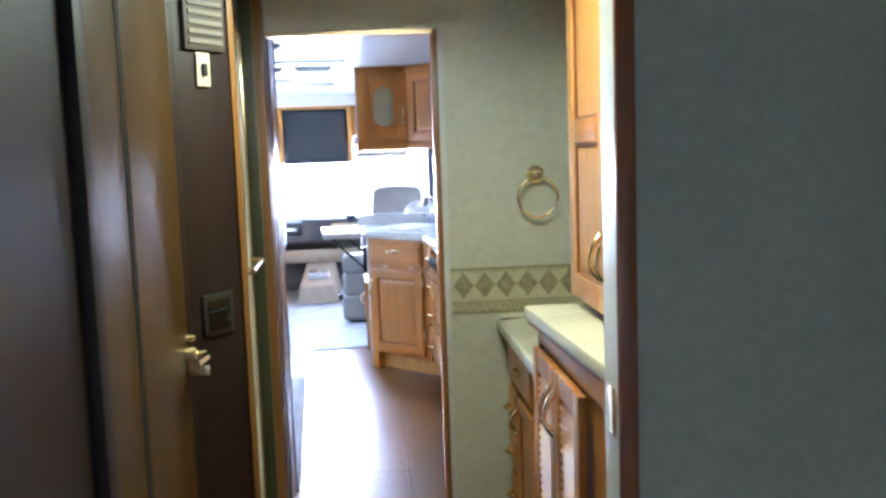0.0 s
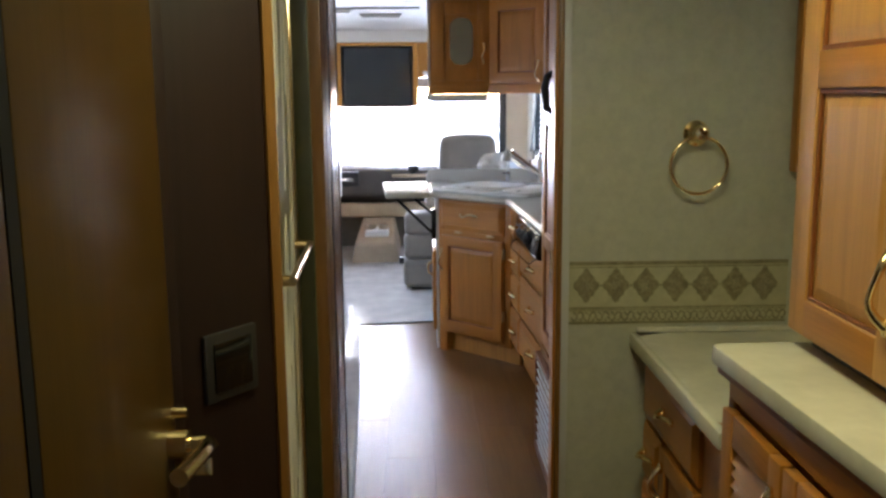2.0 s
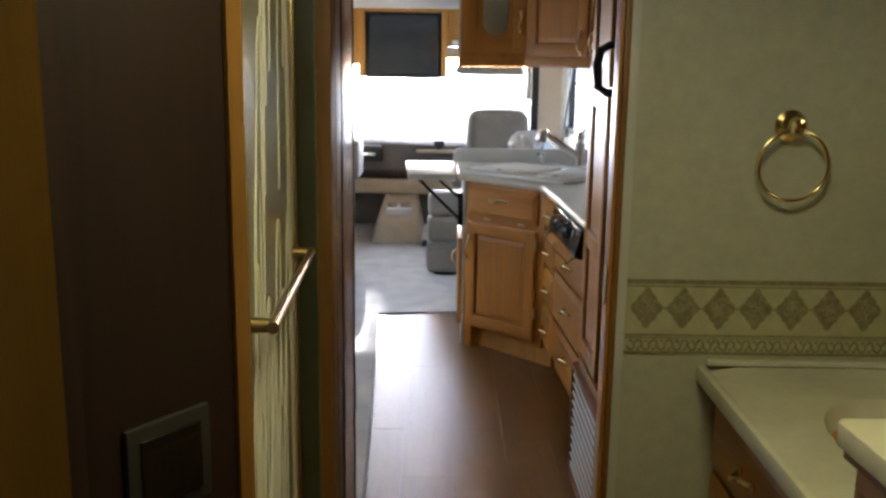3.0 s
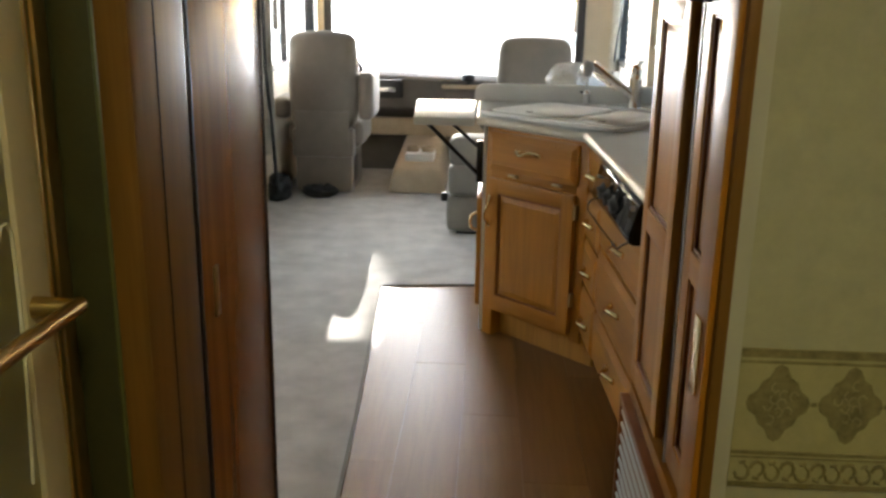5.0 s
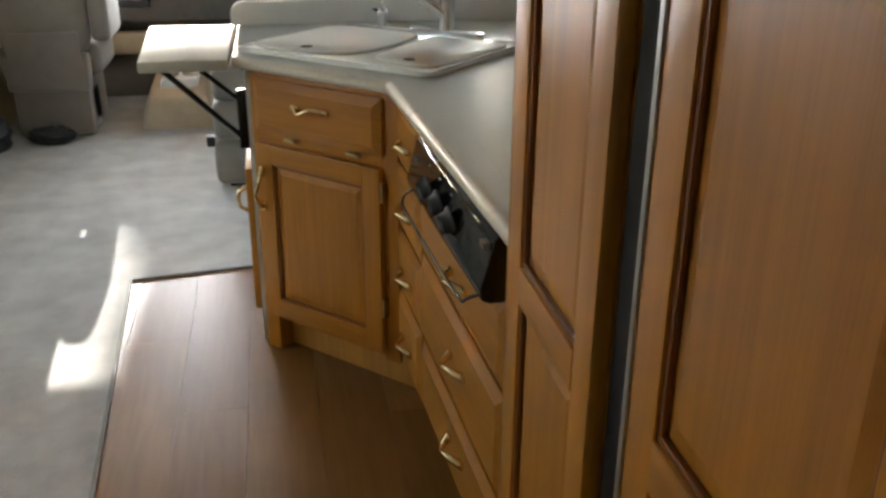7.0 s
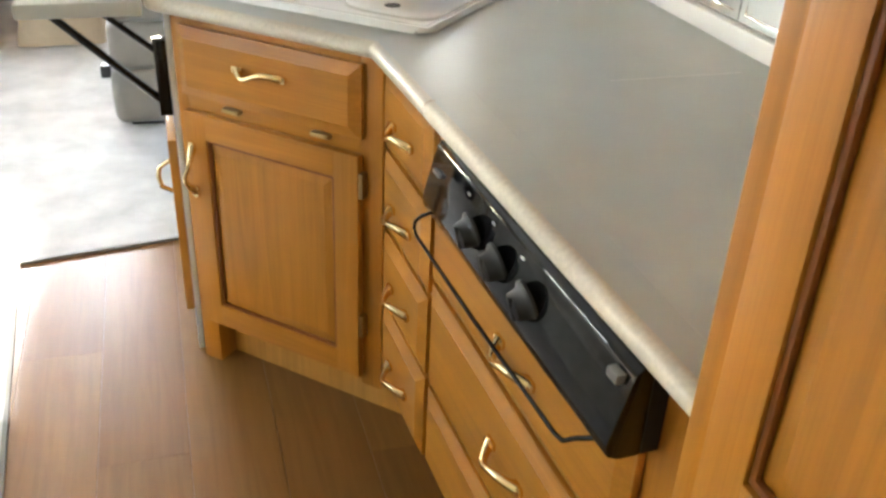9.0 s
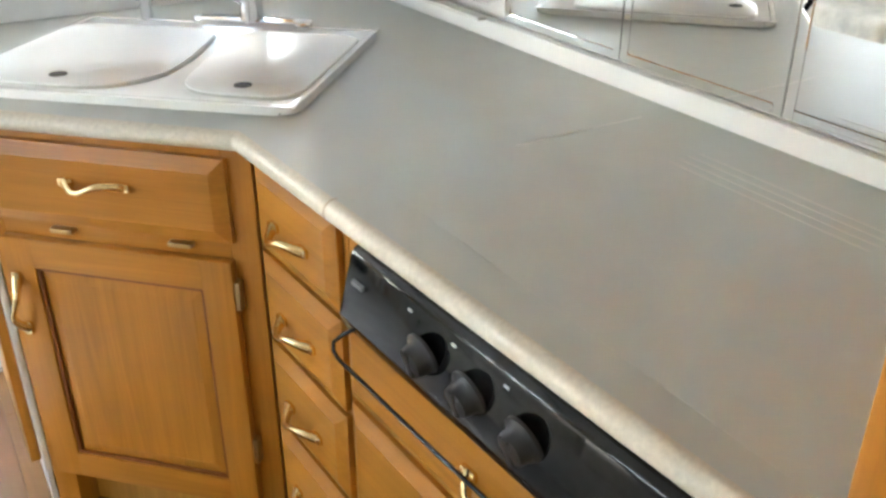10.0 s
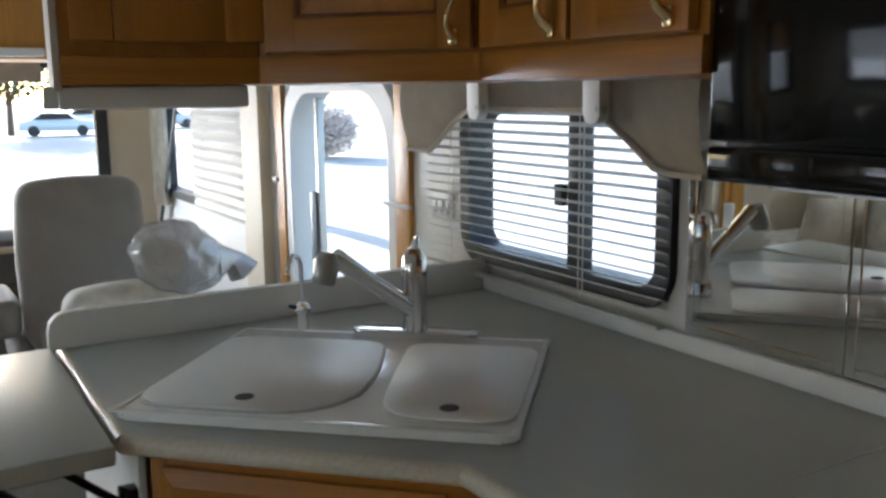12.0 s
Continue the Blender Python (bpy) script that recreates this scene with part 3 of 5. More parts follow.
lin = thing("linen_base_cabinet", rz_right(0.70, 2.0), "honey oak base cabinet with two louvred doors", "cabinet")
part("body", boxm(0, 0.785, 0.0, 0.54, 0.0, 0.937), M["oak"], lin, smooth=False)
part("top_rail", boxm(0.0, 0.785, -0.012, 0.0, 0.868, 0.937, 0.003), M["oak_x"], lin)
part("stile", boxm(0.0, 0.028, -0.012, 0.0, 0.0, 0.868, 0.003), M["oak"], lin)
part("toe_kick", boxm(0.028, 0.785, -0.008, 0, 0.0, 0.09), M["oak_rail"], lin)
for k, (a, b) in enumerate(((0.03, 0.302), (0.31, 0.582))):
    bm = bmesh.new()
    box(bm, a, a + 0.05, -0.034, -0.0125, 0.1, 0.86, 0.004)
    box(bm, b - 0.05, b, -0.034, -0.0125, 0.1, 0.86, 0.004)
    d = part("louvred_door", bm, M["oak"], lin)
    part("rail", boxm(a + 0.05, b - 0.05, -0.032, -0.0125, 0.1, 0.16, 0.003), M["oak_x"], d)
    part("rail", boxm(a + 0.05, b - 0.05, -0.032, -0.0125, 0.8, 0.86, 0.003), M["oak_x"], d)
    me = None
    for j in range(28):
        z = 0.172 + j * 0.0225
        if me is None:
            bm = bmesh.new()
            profile_y(bm, [(-0.031, -0.008), (-0.028, -0.009), (-0.015, 0.007), (-0.018, 0.009)], a + 0.05, b - 0.05)
            ob = part("slat", bm, M["oak_x"], d, smooth=False, mtx=pose(0, 0, z))
            me = ob.data
        else:
            ob = new("slat", me)
            ob.parent = d
            ob.matrix_basis = pose(0, 0, z)
    pull(d, b - 0.026 if k == 0 else a + 0.026, 0.745, -0.034, True, "brass", 0.11)
ltop = thing("linen_counter_top", pose(0, 0, 0), "cream marbled counter slab on the linen cabinet", "countertop")
part("slab", prism(bmesh.new(), [(0.657, 2.0), (0.647, 1.985), (0.685, 1.21), (XR - 0.003, 1.21), (XR - 0.003, 2.0)], 0.938, 0.974, 0.008), M["marble"], ltop)
part("drip_edge", prism(bmesh.new(), [(0.664, 1.98), (0.655, 1.975), (0.692, 1.215), (0.702, 1.215)], 0.924, 0.9375, 0.003), M["bead"], ltop, "dark brown strip under the slab")
lup = thing("linen_upper_cabinet", rz_right(0.806, 1.99), "tall honey oak upper cabinet with two panelled doors", "cabinet")
part("body", boxm(0, 0.778, 0.0, 0.435, 1.003, ZC - 0.002), M["oak"], lup, smooth=False)
part("foot_rail", boxm(0.02, 0.77, 0.02, 0.43, 0.9745, 1.0025), M["dark"], lup)
for k, (a, b) in enumerate(((0.006, 0.387), (0.394, 0.772))):
    # lighter oak on these doors stands in for light falling on them
    d = panel_door(lup, a, b, 1.006, ZC - 0.01, -0.001, 0.066, (1.47,), wood_v="oak_light")
    pull(d, b - 0.03 if k == 0 else a + 0.03, 1.15, -0.021, True, "brass", 0.11)

van = thing("bathroom_vanity", rz_right(0.727, 2.747), "low oak vanity with drawers and a door", "vanity")
part("body", boxm(0, 0.745, 0.0, 0.515, 0.0, 0.756), M["oak"], van, smooth=False)
for z0, z1, a, b in ((0.57, 0.73, 0.03, 0.5), (0.405, 0.555, 0.03, 0.2), (0.24, 0.39, 0.03, 0.2), (0.075, 0.225, 0.03, 0.2)):
    d = drawer_front(van, a, b, z0, z1, -0.001)
    pull(d, (a + b) / 2 if b < 0.4 else 0.28, (z0 + z1) / 2 + 0.005, -0.02, False, "brass", 0.075)
d = panel_door(van, 0.215, 0.5, 0.075, 0.555, -0.001, 0.05)
pull(d, 0.245, 0.465, -0.021, True, "brass", 0.085)
vtop = thing("vanity_top", pose(0, 0, 0), "cream marbled vanity top with a moulded basin", "countertop")
bm = bmesh.new()
cx, cy, rx, ry, N = 0.98, 2.33, 0.17, 0.22, 28
outer, rim, mid_, low = [], [], [], []
for k in range(N):
    a = 2 * math.pi * k / N
    c, s_ = math.cos(a), math.sin(a)
    t = min((0.262 if c > 0 else 0.298) / max(abs(c), 1e-6), (0.415 if s_ > 0 else 0.325) / max(abs(s_), 1e-6))
    outer.append(bm.verts.new((cx + t * c, cy + t * s_, 0.793)))
    rim.append(bm.verts.new((cx + rx * c, cy + ry * s_, 0.794)))
    mid_.append(bm.verts.new((cx + 0.85 * rx * c, cy + 0.85 * ry * s_, 0.728)))
    low.append(bm.verts.new((cx + 0.4 * rx * c, cy + 0.4 * ry * s_, 0.678)))
for A_, B_ in ((outer, rim), (rim, mid_), (mid_, low)):
    for k in range(N):
        bm.faces.new((A_[k], A_[(k + 1) % N], B_[(k + 1) % N], B_[k]))
bm.faces.new(low)
part("basin_top", bm, M["marble"], vtop)
part("front_edge", boxm(0.672, 0.694, 2.003, 2.747, 0.757, 0.795, 0.008), M["marble"], vtop)
part("splash_back", boxm(0.692, XR - 0.003, 2.735, 2.748, 0.795, 0.808, 0.003), M["marble"], vtop)

ring = thing("towel_ring", pose(0.835, BATH_Y, 1.328), "polished brass towel ring on the papered wall", "towel ring")
part("mount", merge(lathe(bmesh.new(), [(0.001, -0.0), (0.034, 0.002), (0.034, 0.006), (0.024, 0.012), (0.026, 0.02), (0.014, 0.03), (0.012, 0.045), (0.016, 0.05), (0.001, 0.055)], n=20)), M["brass"], ring, mtx=pose(0, 0, 0, 90))
bm = bmesh.new()
tube(bm, [(0.074 * math.sin(a), -0.038, -0.082 + 0.074 * math.cos(a)) for a in [2 * math.pi * k / 32 for k in range(33)]], 0.0048, 8)
part("ring", bm, M["brass"], ring)
med = thing("mirror_cabinet", rz_right(1.10, 2.745), "oak framed mirror cabinet over the vanity", "cabinet")
part("body", boxm(0, 0.7, 0.0, 0.145, 1.226, 1.86), M["oak"], med, smooth=False)
part("frame", merge(boxm(0.0, 0.04, -0.015, 0, 1.226, 1.86, 0.004), boxm(0.66, 0.7, -0.015, 0, 1.226, 1.86, 0.004), boxm(0.04, 0.66, -0.015, 0, 1.226, 1.25, 0.004), boxm(0.04, 0.66, -0.015, 0, 1.815, 1.86, 0.004)), M["oak"], med)
part("mirror", boxm(0.04, 0.66, -0.008, -0.002, 1.25, 1.815), M["mirror"], med, "plain mirror glass")

bord = tagged(part("wallpaper_border", boxm(0.508, 1.099, BATH_Y - 0.0022, BATH_Y - 0.0004, 0.818, 0.989), M["border"]), "tan paper border with diamonds", "", "", "structure")
for za, zb in ((0.979, 0.989), (0.972, 0.975), (0.818, 0.824), (0.86, 0.864), (0.855, 0.857)):
    part("line", boxm(0.508, 1.099, BATH_Y - 0.0035, BATH_Y - 0.0022, za, zb), M["border_dark"], bord, smooth=False)
for k in range(7):
    xx, zz = 0.554 + 0.0805 * k, 0.9235
    bm = bmesh.new()
    pts = []
    for q, (ax, az) in enumerate(((0.037, 0.0), (0.0, 0.049), (-0.037, 0.0), (0.0, -0.049))):
        bx, bz = ((0.0, 0.049), (-0.037, 0.0), (0.0, -0.049), (0.037, 0.0))[q]
        for i in range(6):
            u = i / 6
            f = 1.0 + (0.07 if i % 2 else -0.03)
            pts.append((xx + (ax + (bx - ax) * u) * f, zz + (az + (bz - az) * u) * f))
    top = [bm.verts.new((x, BATH_Y - 0.003, z)) for x, z in pts]
    low_ = [bm.verts.new((x, BATH_Y - 0.0021, z)) for x, z in pts]
    bm.faces.new(top)
    for i in range(len(pts)):
        bm.faces.new((top[i], top[(i + 1) % len(pts)], low_[(i + 1) % len(pts)], low_[i]))
    dm = part("diamond", bm, M["border_dark"], bord, smooth=False)
    bm = bmesh.new()
    for i in range(9):
        a = i * 2.4 + k
        rr = 0.005 + 0.0021 * i
        c = (xx + rr * math.cos(a) * 0.85, zz + rr * math.sin(a) * 1.15)
        tube(bm, [(c[0] + 0.005 * math.cos(a + q), BATH_Y - 0.0034, c[1] + 0.006 * math.sin(a + q)) for q in (0.0, 0.9, 1.8, 2.8, 3.9)], 0.0011, 5)
    part("leaf_curls", bm, M["border_mid"], dm)
    if k < 6:
        part("link", boxm(xx + 0.037, xx + 0.0435, BATH_Y - 0.003, BATH_Y - 0.0022, zz - 0.0025, zz + 0.0025), M["border_dark"], bord, smooth=False)
bm = bmesh.new()
for k in range(34):
    xx = 0.514 + 0.0172 * k
    up = 1 if k % 2 else -1
    tube(bm, [(xx + 0.0085 + 0.008 * math.cos(a), BATH_Y - 0.003, 0.839 + up * 0.002 + up * 0.0095 * math.sin(a)) for a in (3.1, 2.4, 1.7, 1.0, 0.3, -0.5, -1.3)], [0.002, 0.0024, 0.0026, 0.0026, 0.0024, 0.002, 0.0014], 5)
    tube(bm, [(xx + 0.0085 - 0.004, BATH_Y - 0.003, 0.839 - up * 0.009), (xx + 0.0085 + 0.003, BATH_Y - 0.003, 0.839 - up * 0.011)], 0.0024, 5)
part("scroll_band", bm, M["border_dark"], bord)
structure("baseboard", boxm(0.508, 0.72, 2.736, 2.7495, -0.004, 0.058), M["trim"], "low grey baseboard")

# assumed bathroom roof vent, unseen; area lamp added to light the room
rv = thing("assumed_roof_vent", pose(0.34, 1.6, ZC), "assumed white roof vent frame, unseen, below an added lamp", "roof vent")
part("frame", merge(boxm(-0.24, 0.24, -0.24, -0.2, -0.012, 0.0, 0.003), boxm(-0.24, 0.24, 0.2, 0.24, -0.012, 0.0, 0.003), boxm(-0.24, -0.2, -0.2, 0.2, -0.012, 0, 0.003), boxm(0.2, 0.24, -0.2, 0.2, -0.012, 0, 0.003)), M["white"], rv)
area_lamp("roof_vent_fill_lamp", (0.34, 1.6, ZC + 0.05), (0.34, 1.6, 0), 0.38, 0.38, 1.35, (1.0, 0.87, 0.3))

# ---- galley: refrigerator column ----
fr = thing("refrigerator", rz_right(0.622, 3.535), "built-in refrigerator with oak panelled doors and black edges", "refrigerator")
part("cabinet", boxm(0.0, 0.56, 0.03, 0.60, 0.48, ZC - 0.002), M["rubber"], fr, smooth=False)
part("centre_strip", boxm(-0.03, 0.034, -0.012, 0.03, 0.44, ZC - 0.01, 0.004), M["rubber"], fr, "black strip between the doors")
part("edge_trim", boxm(0.035, 0.0445, -0.024, 0.0, 0.44, ZC - 0.01, 0.002), M["steel"], fr, "grey metal edge strip")
dl = panel_door(fr, 0.046, 0.435, 0.45, 1.395, 0.0, 0.058, (0.885,), th=0.022)
du = panel_door(fr, 0.046, 0.435, 1.403, ZC - 0.02, 0.0, 0.062, (), th=0.022)
part("gasket", boxm(0.437, 0.455, -0.008, 0.03, 0.44, ZC - 0.01, 0.003), M["rubber"], fr, "black door edge")
bm = bmesh.new()
tube(bm, [(0.085, -0.022, 1.368), (0.085, -0.055, 1.37), (0.085, -0.082, 1.385), (0.085, -0.088, 1.45), (0.085, -0.08, 1.49), (0.085, -0.055, 1.505), (0.085, -0.022, 1.507)], [0.012, 0.012, 0.013, 0.014, 0.013, 0.012, 0.012], 10)
part("handle", bm, M["blackmat"], fr, "black bow handle")
part("side_stile", boxm(0.457, 0.72, -0.03, 0.03, 0.0, ZC - 0.002, 0.008), M["jamb"], fr, smooth=False)
pan = thing("pantry_cabinet", rz_right(0.612, 3.945), "narrow oak pantry cabinet with panelled doors", "cabinet")
part("body", boxm(0.0, 0.372, 0.001, 0.62, 0.44, ZC - 0.002), M["oak"], pan, smooth=False)
part("black_side", boxm(0.3725, 0.376, 0.004, 0.06, 0.48, ZC - 0.01), M["rubber"], pan, "black gasket along the side")
part("side_stile", boxm(-0.003, 0.028, -0.014, 0.001, 0.44, ZC - 0.002, 0.003), M["oak"], pan)
panel_door(pan, 0.03, 0.37, 0.45, 1.375, 0.0, 0.056, (0.868,))
panel_door(pan, 0.03, 0.37, 1.383, ZC - 0.02, 0.0, 0.056, ())
fv = thing("furnace_vent", rz_right(0.571, 3.9), "white louvred furnace grille in an oak frame under the pantry", "grille")
part("box", boxm(0.0, 0.86, 0.02, 0.6, 0.0, 0.438), M["oak_rail"], fv, smooth=False)
for a, b, za, zb in ((0.0, 0.022, 0.0, 0.41), (0.52, 0.86, 0.0, 0.41), (0.022, 0.52, 0.0, 0.03), (0.022, 0.52, 0.388, 0.41)):
    part("frame", boxm(a, b, -0.004, 0.0195, za, zb, 0.003), M["bead"], fv, smooth=False)
part("backing", boxm(0.022, 0.52, 0.01, 0.0195, 0.03, 0.388), M["jamb"], fv)
bm = bmesh.new()
profile_y(bm, [(-0.001, -0.007), (0.0005, -0.0074), (0.0045, -0.001), (0.0035, 0.0)], 0.0225, 0.5195)
louvre = part("slat", bm, M["trim"], fv, smooth=False, mtx=pose(0, 0, 0.046)).data
for j in range(1, 11):
    ob = new("slat", louvre)
    ob.parent = fv
    ob.matrix_basis = pose(0, 0, 0.046 + j * 0.033)

def galley(along, out=0.0, z=0.0):
    """Pose on the galley front: metres from the inner corner towards the pantry, and out of the front (-) or in (+)."""
    return pose(0.593, 5.035, 0, 0, 0, -87) @ pose(along, out, z)


# ---- galley: stove drawers, drawer stack, angled sink base ----
sb = thing("stove_drawer_cabinet", galley(0.32), "honey oak cabinet with three wide drawers under the stove", "cabinet")
part("body", boxm(0.0, 0.766, 0.001, 0.58, 0.15, 0.865), M["oak"], sb, smooth=False)
part("plinth", boxm(0.0, 0.766, 0.06, 0.08, 0.0, 0.1495), M["oak_x"], sb, smooth=False)
for z0, z1, hz in ((0.572, 0.735, 0.655), (0.347, 0.56, 0.468), (0.158, 0.335, 0.265)):
    d = drawer_front(sb, 0.006, 0.655, z0, z1, 0.0)
    pull(d, 0.37, hz, -0.02, False)
ds = thing("drawer_stack_cabinet", galley(0.0), "honey oak stack of four narrow drawers", "cabinet")
part("body", boxm(-0.012, 0.318, 0.001, 0.62, 0.14, 0.865), M["oak"], ds, smooth=False)
part("plinth", boxm(0.0, 0.318, 0.06, 0.08, 0.0, 0.1395), M["oak_x"], ds, smooth=False)
for z0, z1 in ((0.7, 0.853), (0.526, 0.69), (0.348, 0.515), (0.145, 0.337)):
    d = drawer_front(ds, 0.034, 0.305, z0, z1, 0.0)
    pull(d, 0.17, (z0 + z1) / 2 - 0.006, -0.02, False)
st = thing("stove_control_panel", galley(0.405), "black slanted stove control panel with three knobs", "stove")
bm = bmesh.new()
profile_y(bm, [(-0.0205, 0.866), (-0.034, 0.864), (-0.042, 0.856), (-0.064, 0.772), (-0.06, 0.756), (-0.046, 0.75), (-0.0205, 0.75)], 0.0, 0.585, 0.003)
part("panel", bm, M["black"], st)
part("mounting_rail", boxm(0.0, 0.585, -0.0204, 0.0005, 0.752, 0.864), M["blackmat"], st, smooth=False)
for x in (0.188, 0.276, 0.368):
    bm = lathe(bmesh.new(), [(0.028, 0), (0.028, 0.004), (0.021, 0.008), (0.018, 0.021), (0.001, 0.025)], n=24)
    box(bm, -0.005, 0.005, -0.018, 0.018, 0.016, 0.025, 0.002)
    part("knob", bm, M["blackmat"], st, mtx=pose(x, -0.0545, 0.81, 105))
part("end_bracket", boxm(0.552, 0.572, -0.056, -0.044, 0.838, 0.85, 0.002), M["steel"], st)
part("maker_plate", boxm(0.02, 0.045, -0.0545, -0.046, 0.822, 0.828, 0.001), M["steel"], st)
for x in (0.145, 0.233, 0.325):
    part("print_mark", boxm(x - 0.004, x + 0.004, -0.0465, -0.04, 0.842, 0.8445), M["tape"], st)
bm = bmesh.new()
tube(bm, [(0.02, -0.05, 0.755), (0.006, -0.064, 0.742), (-0.008, -0.07, 0.726), (-0.004, -0.073, 0.716), (0.012, -0.074, 0.711), (0.25, -0.076, 0.716), (0.5, -0.074, 0.722), (0.518, -0.073, 0.726), (0.53, -0.066, 0.738), (0.555, -0.048, 0.755)], 0.003, 8)
part("rod_handle", bm, M["black"], st, "thin black rod handle")

isl = thing("sink_base_cabinet", pose(0.567, 5.032, 0, 0, 0, -45), "honey oak corner sink cabinet with panelled door and false drawer", "cabinet")
W = 0.49
part("body", prism(bmesh.new(), [(-W, 0.001), (-0.002, 0.001), (-0.002, 0.5), (-W, 0.5)], 0.13, 0.865), M["oak"], isl, smooth=False)
part("stile", boxm(-W, -0.461, -0.012, 0.001, 0.0, 0.865, 0.003), M["oak"], isl)
part("stile", boxm(-0.022, 0.03, -0.012, 0.001, 0.1, 0.865, 0.003), M["oak"], isl)
for za, zb in ((0.83, 0.865), (0.655, 0.71), (0.112, 0.15)):
    part("rail", boxm(-0.461, -0.022, -0.012, 0.001, za, zb, 0.003), M["oak_x"], isl)
part("foot", boxm(-W, -0.437, -0.0115, 0.05, 0.0, 0.112, 0.002), M["oak"], isl)
part("toe_board", boxm(-0.437, 0.05, 0.045, 0.06, 0.0, 0.13), M["oak_light"], isl, smooth=False)
d = drawer_front(isl, -0.466, -0.012, 0.7, 0.852, -0.012)
pull(d, -0.245, 0.79, -0.032, False, "brass", 0.105)
for x in (-0.335, -0.11):
    part("tilt_catch", boxm(x - 0.022, x + 0.022, -0.028, -0.011, 0.684, 0.693, 0.003), M["antique"], isl)
d = panel_door(isl, -0.46, -0.016, 0.13, 0.668, -0.012, 0.058)
pull(d, -0.44, 0.535, -0.032, True, "brass", 0.105)
for z in (0.267, 0.603):
    part("hinge", boxm(-0.016, -0.006, -0.03, -0.012, z - 0.028, z + 0.028, 0.002), M["antique"], isl)
pen = thing("peninsula_cabinet", pose(0, 0, 0), "oak peninsula cabinet with a white side and a small door", "cabinet")
part("body", prism(bmesh.new(), [(0.213, 5.51), (0.58, 5.18), (0.66, 5.13), (XR - 0.004, 5.13), (XR - 0.004, 5.97), (0.213, 5.97)], 0.002, 0.864), M["cream"], pen, smooth=False)
part("side_panel", boxm(0.2, 0.2125, 5.4, 5.97, 0.0, 0.864, 0.002), M["white"], pen)
sd = part("side_door", boxm(0.179, 0.1995, 5.43, 5.88, 0.1, 0.56, 0.004), M["oak"], pen)
bm = bmesh.new()
tube(bm, [(0.179, 5.48, 0.49), (0.154, 5.48, 0.475), (0.149, 5.48, 0.45), (0.154, 5.48, 0.425), (0.179, 5.48, 0.41)], 0.006, 8)
part("handle", bm, M["brass"], sd)

# ---- worktop ----
SINK_C, SINK_W, SINK_D = Vector((0.602, 5.443)), 0.67, 0.54
ct = thing("kitchen_countertop", pose(0, 0, 0), "grey laminate countertop with a speckled beige edge", "countertop")
outline = [(0.622, 3.948), (XR - 0.003, 3.948), (XR - 0.003, 5.98), (0.181, 5.98), (0.181, 5.392), (0.5665, 5.0068)]
bm = bmesh.new()
prism(bm, outline, 0.868, 0.9, 0.0)
part("slab", bm, M["counter"], ct, smooth=False)
bm = bmesh.new()
def nosing(bm, a, b):
    a, b = Vector((*a, 0.884)), Vector((*b, 0.884))
    tube(bm, [a, b], 0.0165, 12)
nosing(bm, (0.622, 3.948), (0.5665, 5.0068))
nosing(bm, (0.5665, 5.0068), (0.181, 5.392))
nosing(bm, (0.181, 5.392), (0.181, 5.98))
part("edge", bm, M["edge"], ct, "speckled beige rolled edge")
part("splash_wall", boxm(XR - 0.028, XR - 0.003, 3.948, 5.948, 0.9005, 0.94, 0.006), M["white"], ct, "white backsplash strip")
bm = bmesh.new()
pts = [(0.15, 0.9005)] + [(0.19 - 0.04 * math.cos(radians(a)), 0.938 + 0.04 * math.sin(radians(a))) for a in (0, 30, 60, 90)] + [(1.242, 0.978), (1.242, 0.9005)]
profile_y(bm, [(x, z) for x, z in pts], 0.0, 0.03, 0.004)
part("splash_end", bm, M["white"], ct, "white raised ledge with a round end", mtx=Matrix(((0, 1, 0, 0), (1, 0, 0, 5.95), (0, 0, 1, 0), (0, 0, 0, 1))))
part("joint_line", tube(bmesh.new(), [(0.5828, 4.6965, 0.884), (0.5829, 4.6935, 0.884)], 0.0172, 14), M["tan"], ct, "tan seam in the rolled edge")
cov = thing("stove_cover", pose(0, 0, 0), "flat grey stove cover flush in the worktop", "stove cover")
part("lid", boxm(0.66, 1.15, 4.0, 4.73, 0.8995, 0.9003), M["counter"], cov)
part("back_joint", boxm(0.9, 1.15, 4.7302, 4.7325, 0.9, 0.9008), M["white"], cov)
for k in range(4):
    part("slot", boxm(1.048 + 0.02 * k, 1.053 + 0.02 * k, 4.24, 4.566, 0.9, 0.9009), M["trim"], cov)

# sink, two basins under white covers
sk = thing("kitchen_sink", pose(SINK_C.x, SINK_C.y, 0.9, 0, 0, -42.5), "white double kitchen sink with basin covers", "sink")
bm = bmesh.new()
prism(bm, rounded_rect(SINK_W, SINK_D, 0.03), 0.001, 0.014, 0.006)
part("rim", bm, M["sink"], sk)
def rounded_poly(corners, n=7):
    """Outline with each corner (x, y, radius) rounded by a curve."""
    out = []
    for k, (x, y, r) in enumerate(corners):
        p = Vector((x, y))
        a = (Vector(corners[k - 1][:2]) - p).normalized() * r + p
        b = (Vector(corners[(k + 1) % len(corners)][:2]) - p).normalized() * r + p
        for i in range(n + 1):
            t = i / n
            out.append(tuple(a * (1 - t) ** 2 + p * 2 * t * (1 - t) + b * t * t))
    return out


def grown(pts, d):
    c = sum((Vector(p) for p in pts), Vector((0, 0))) / len(pts)
    return [tuple(Vector(p) + (Vector(p) - c).normalized() * d) for p in pts]


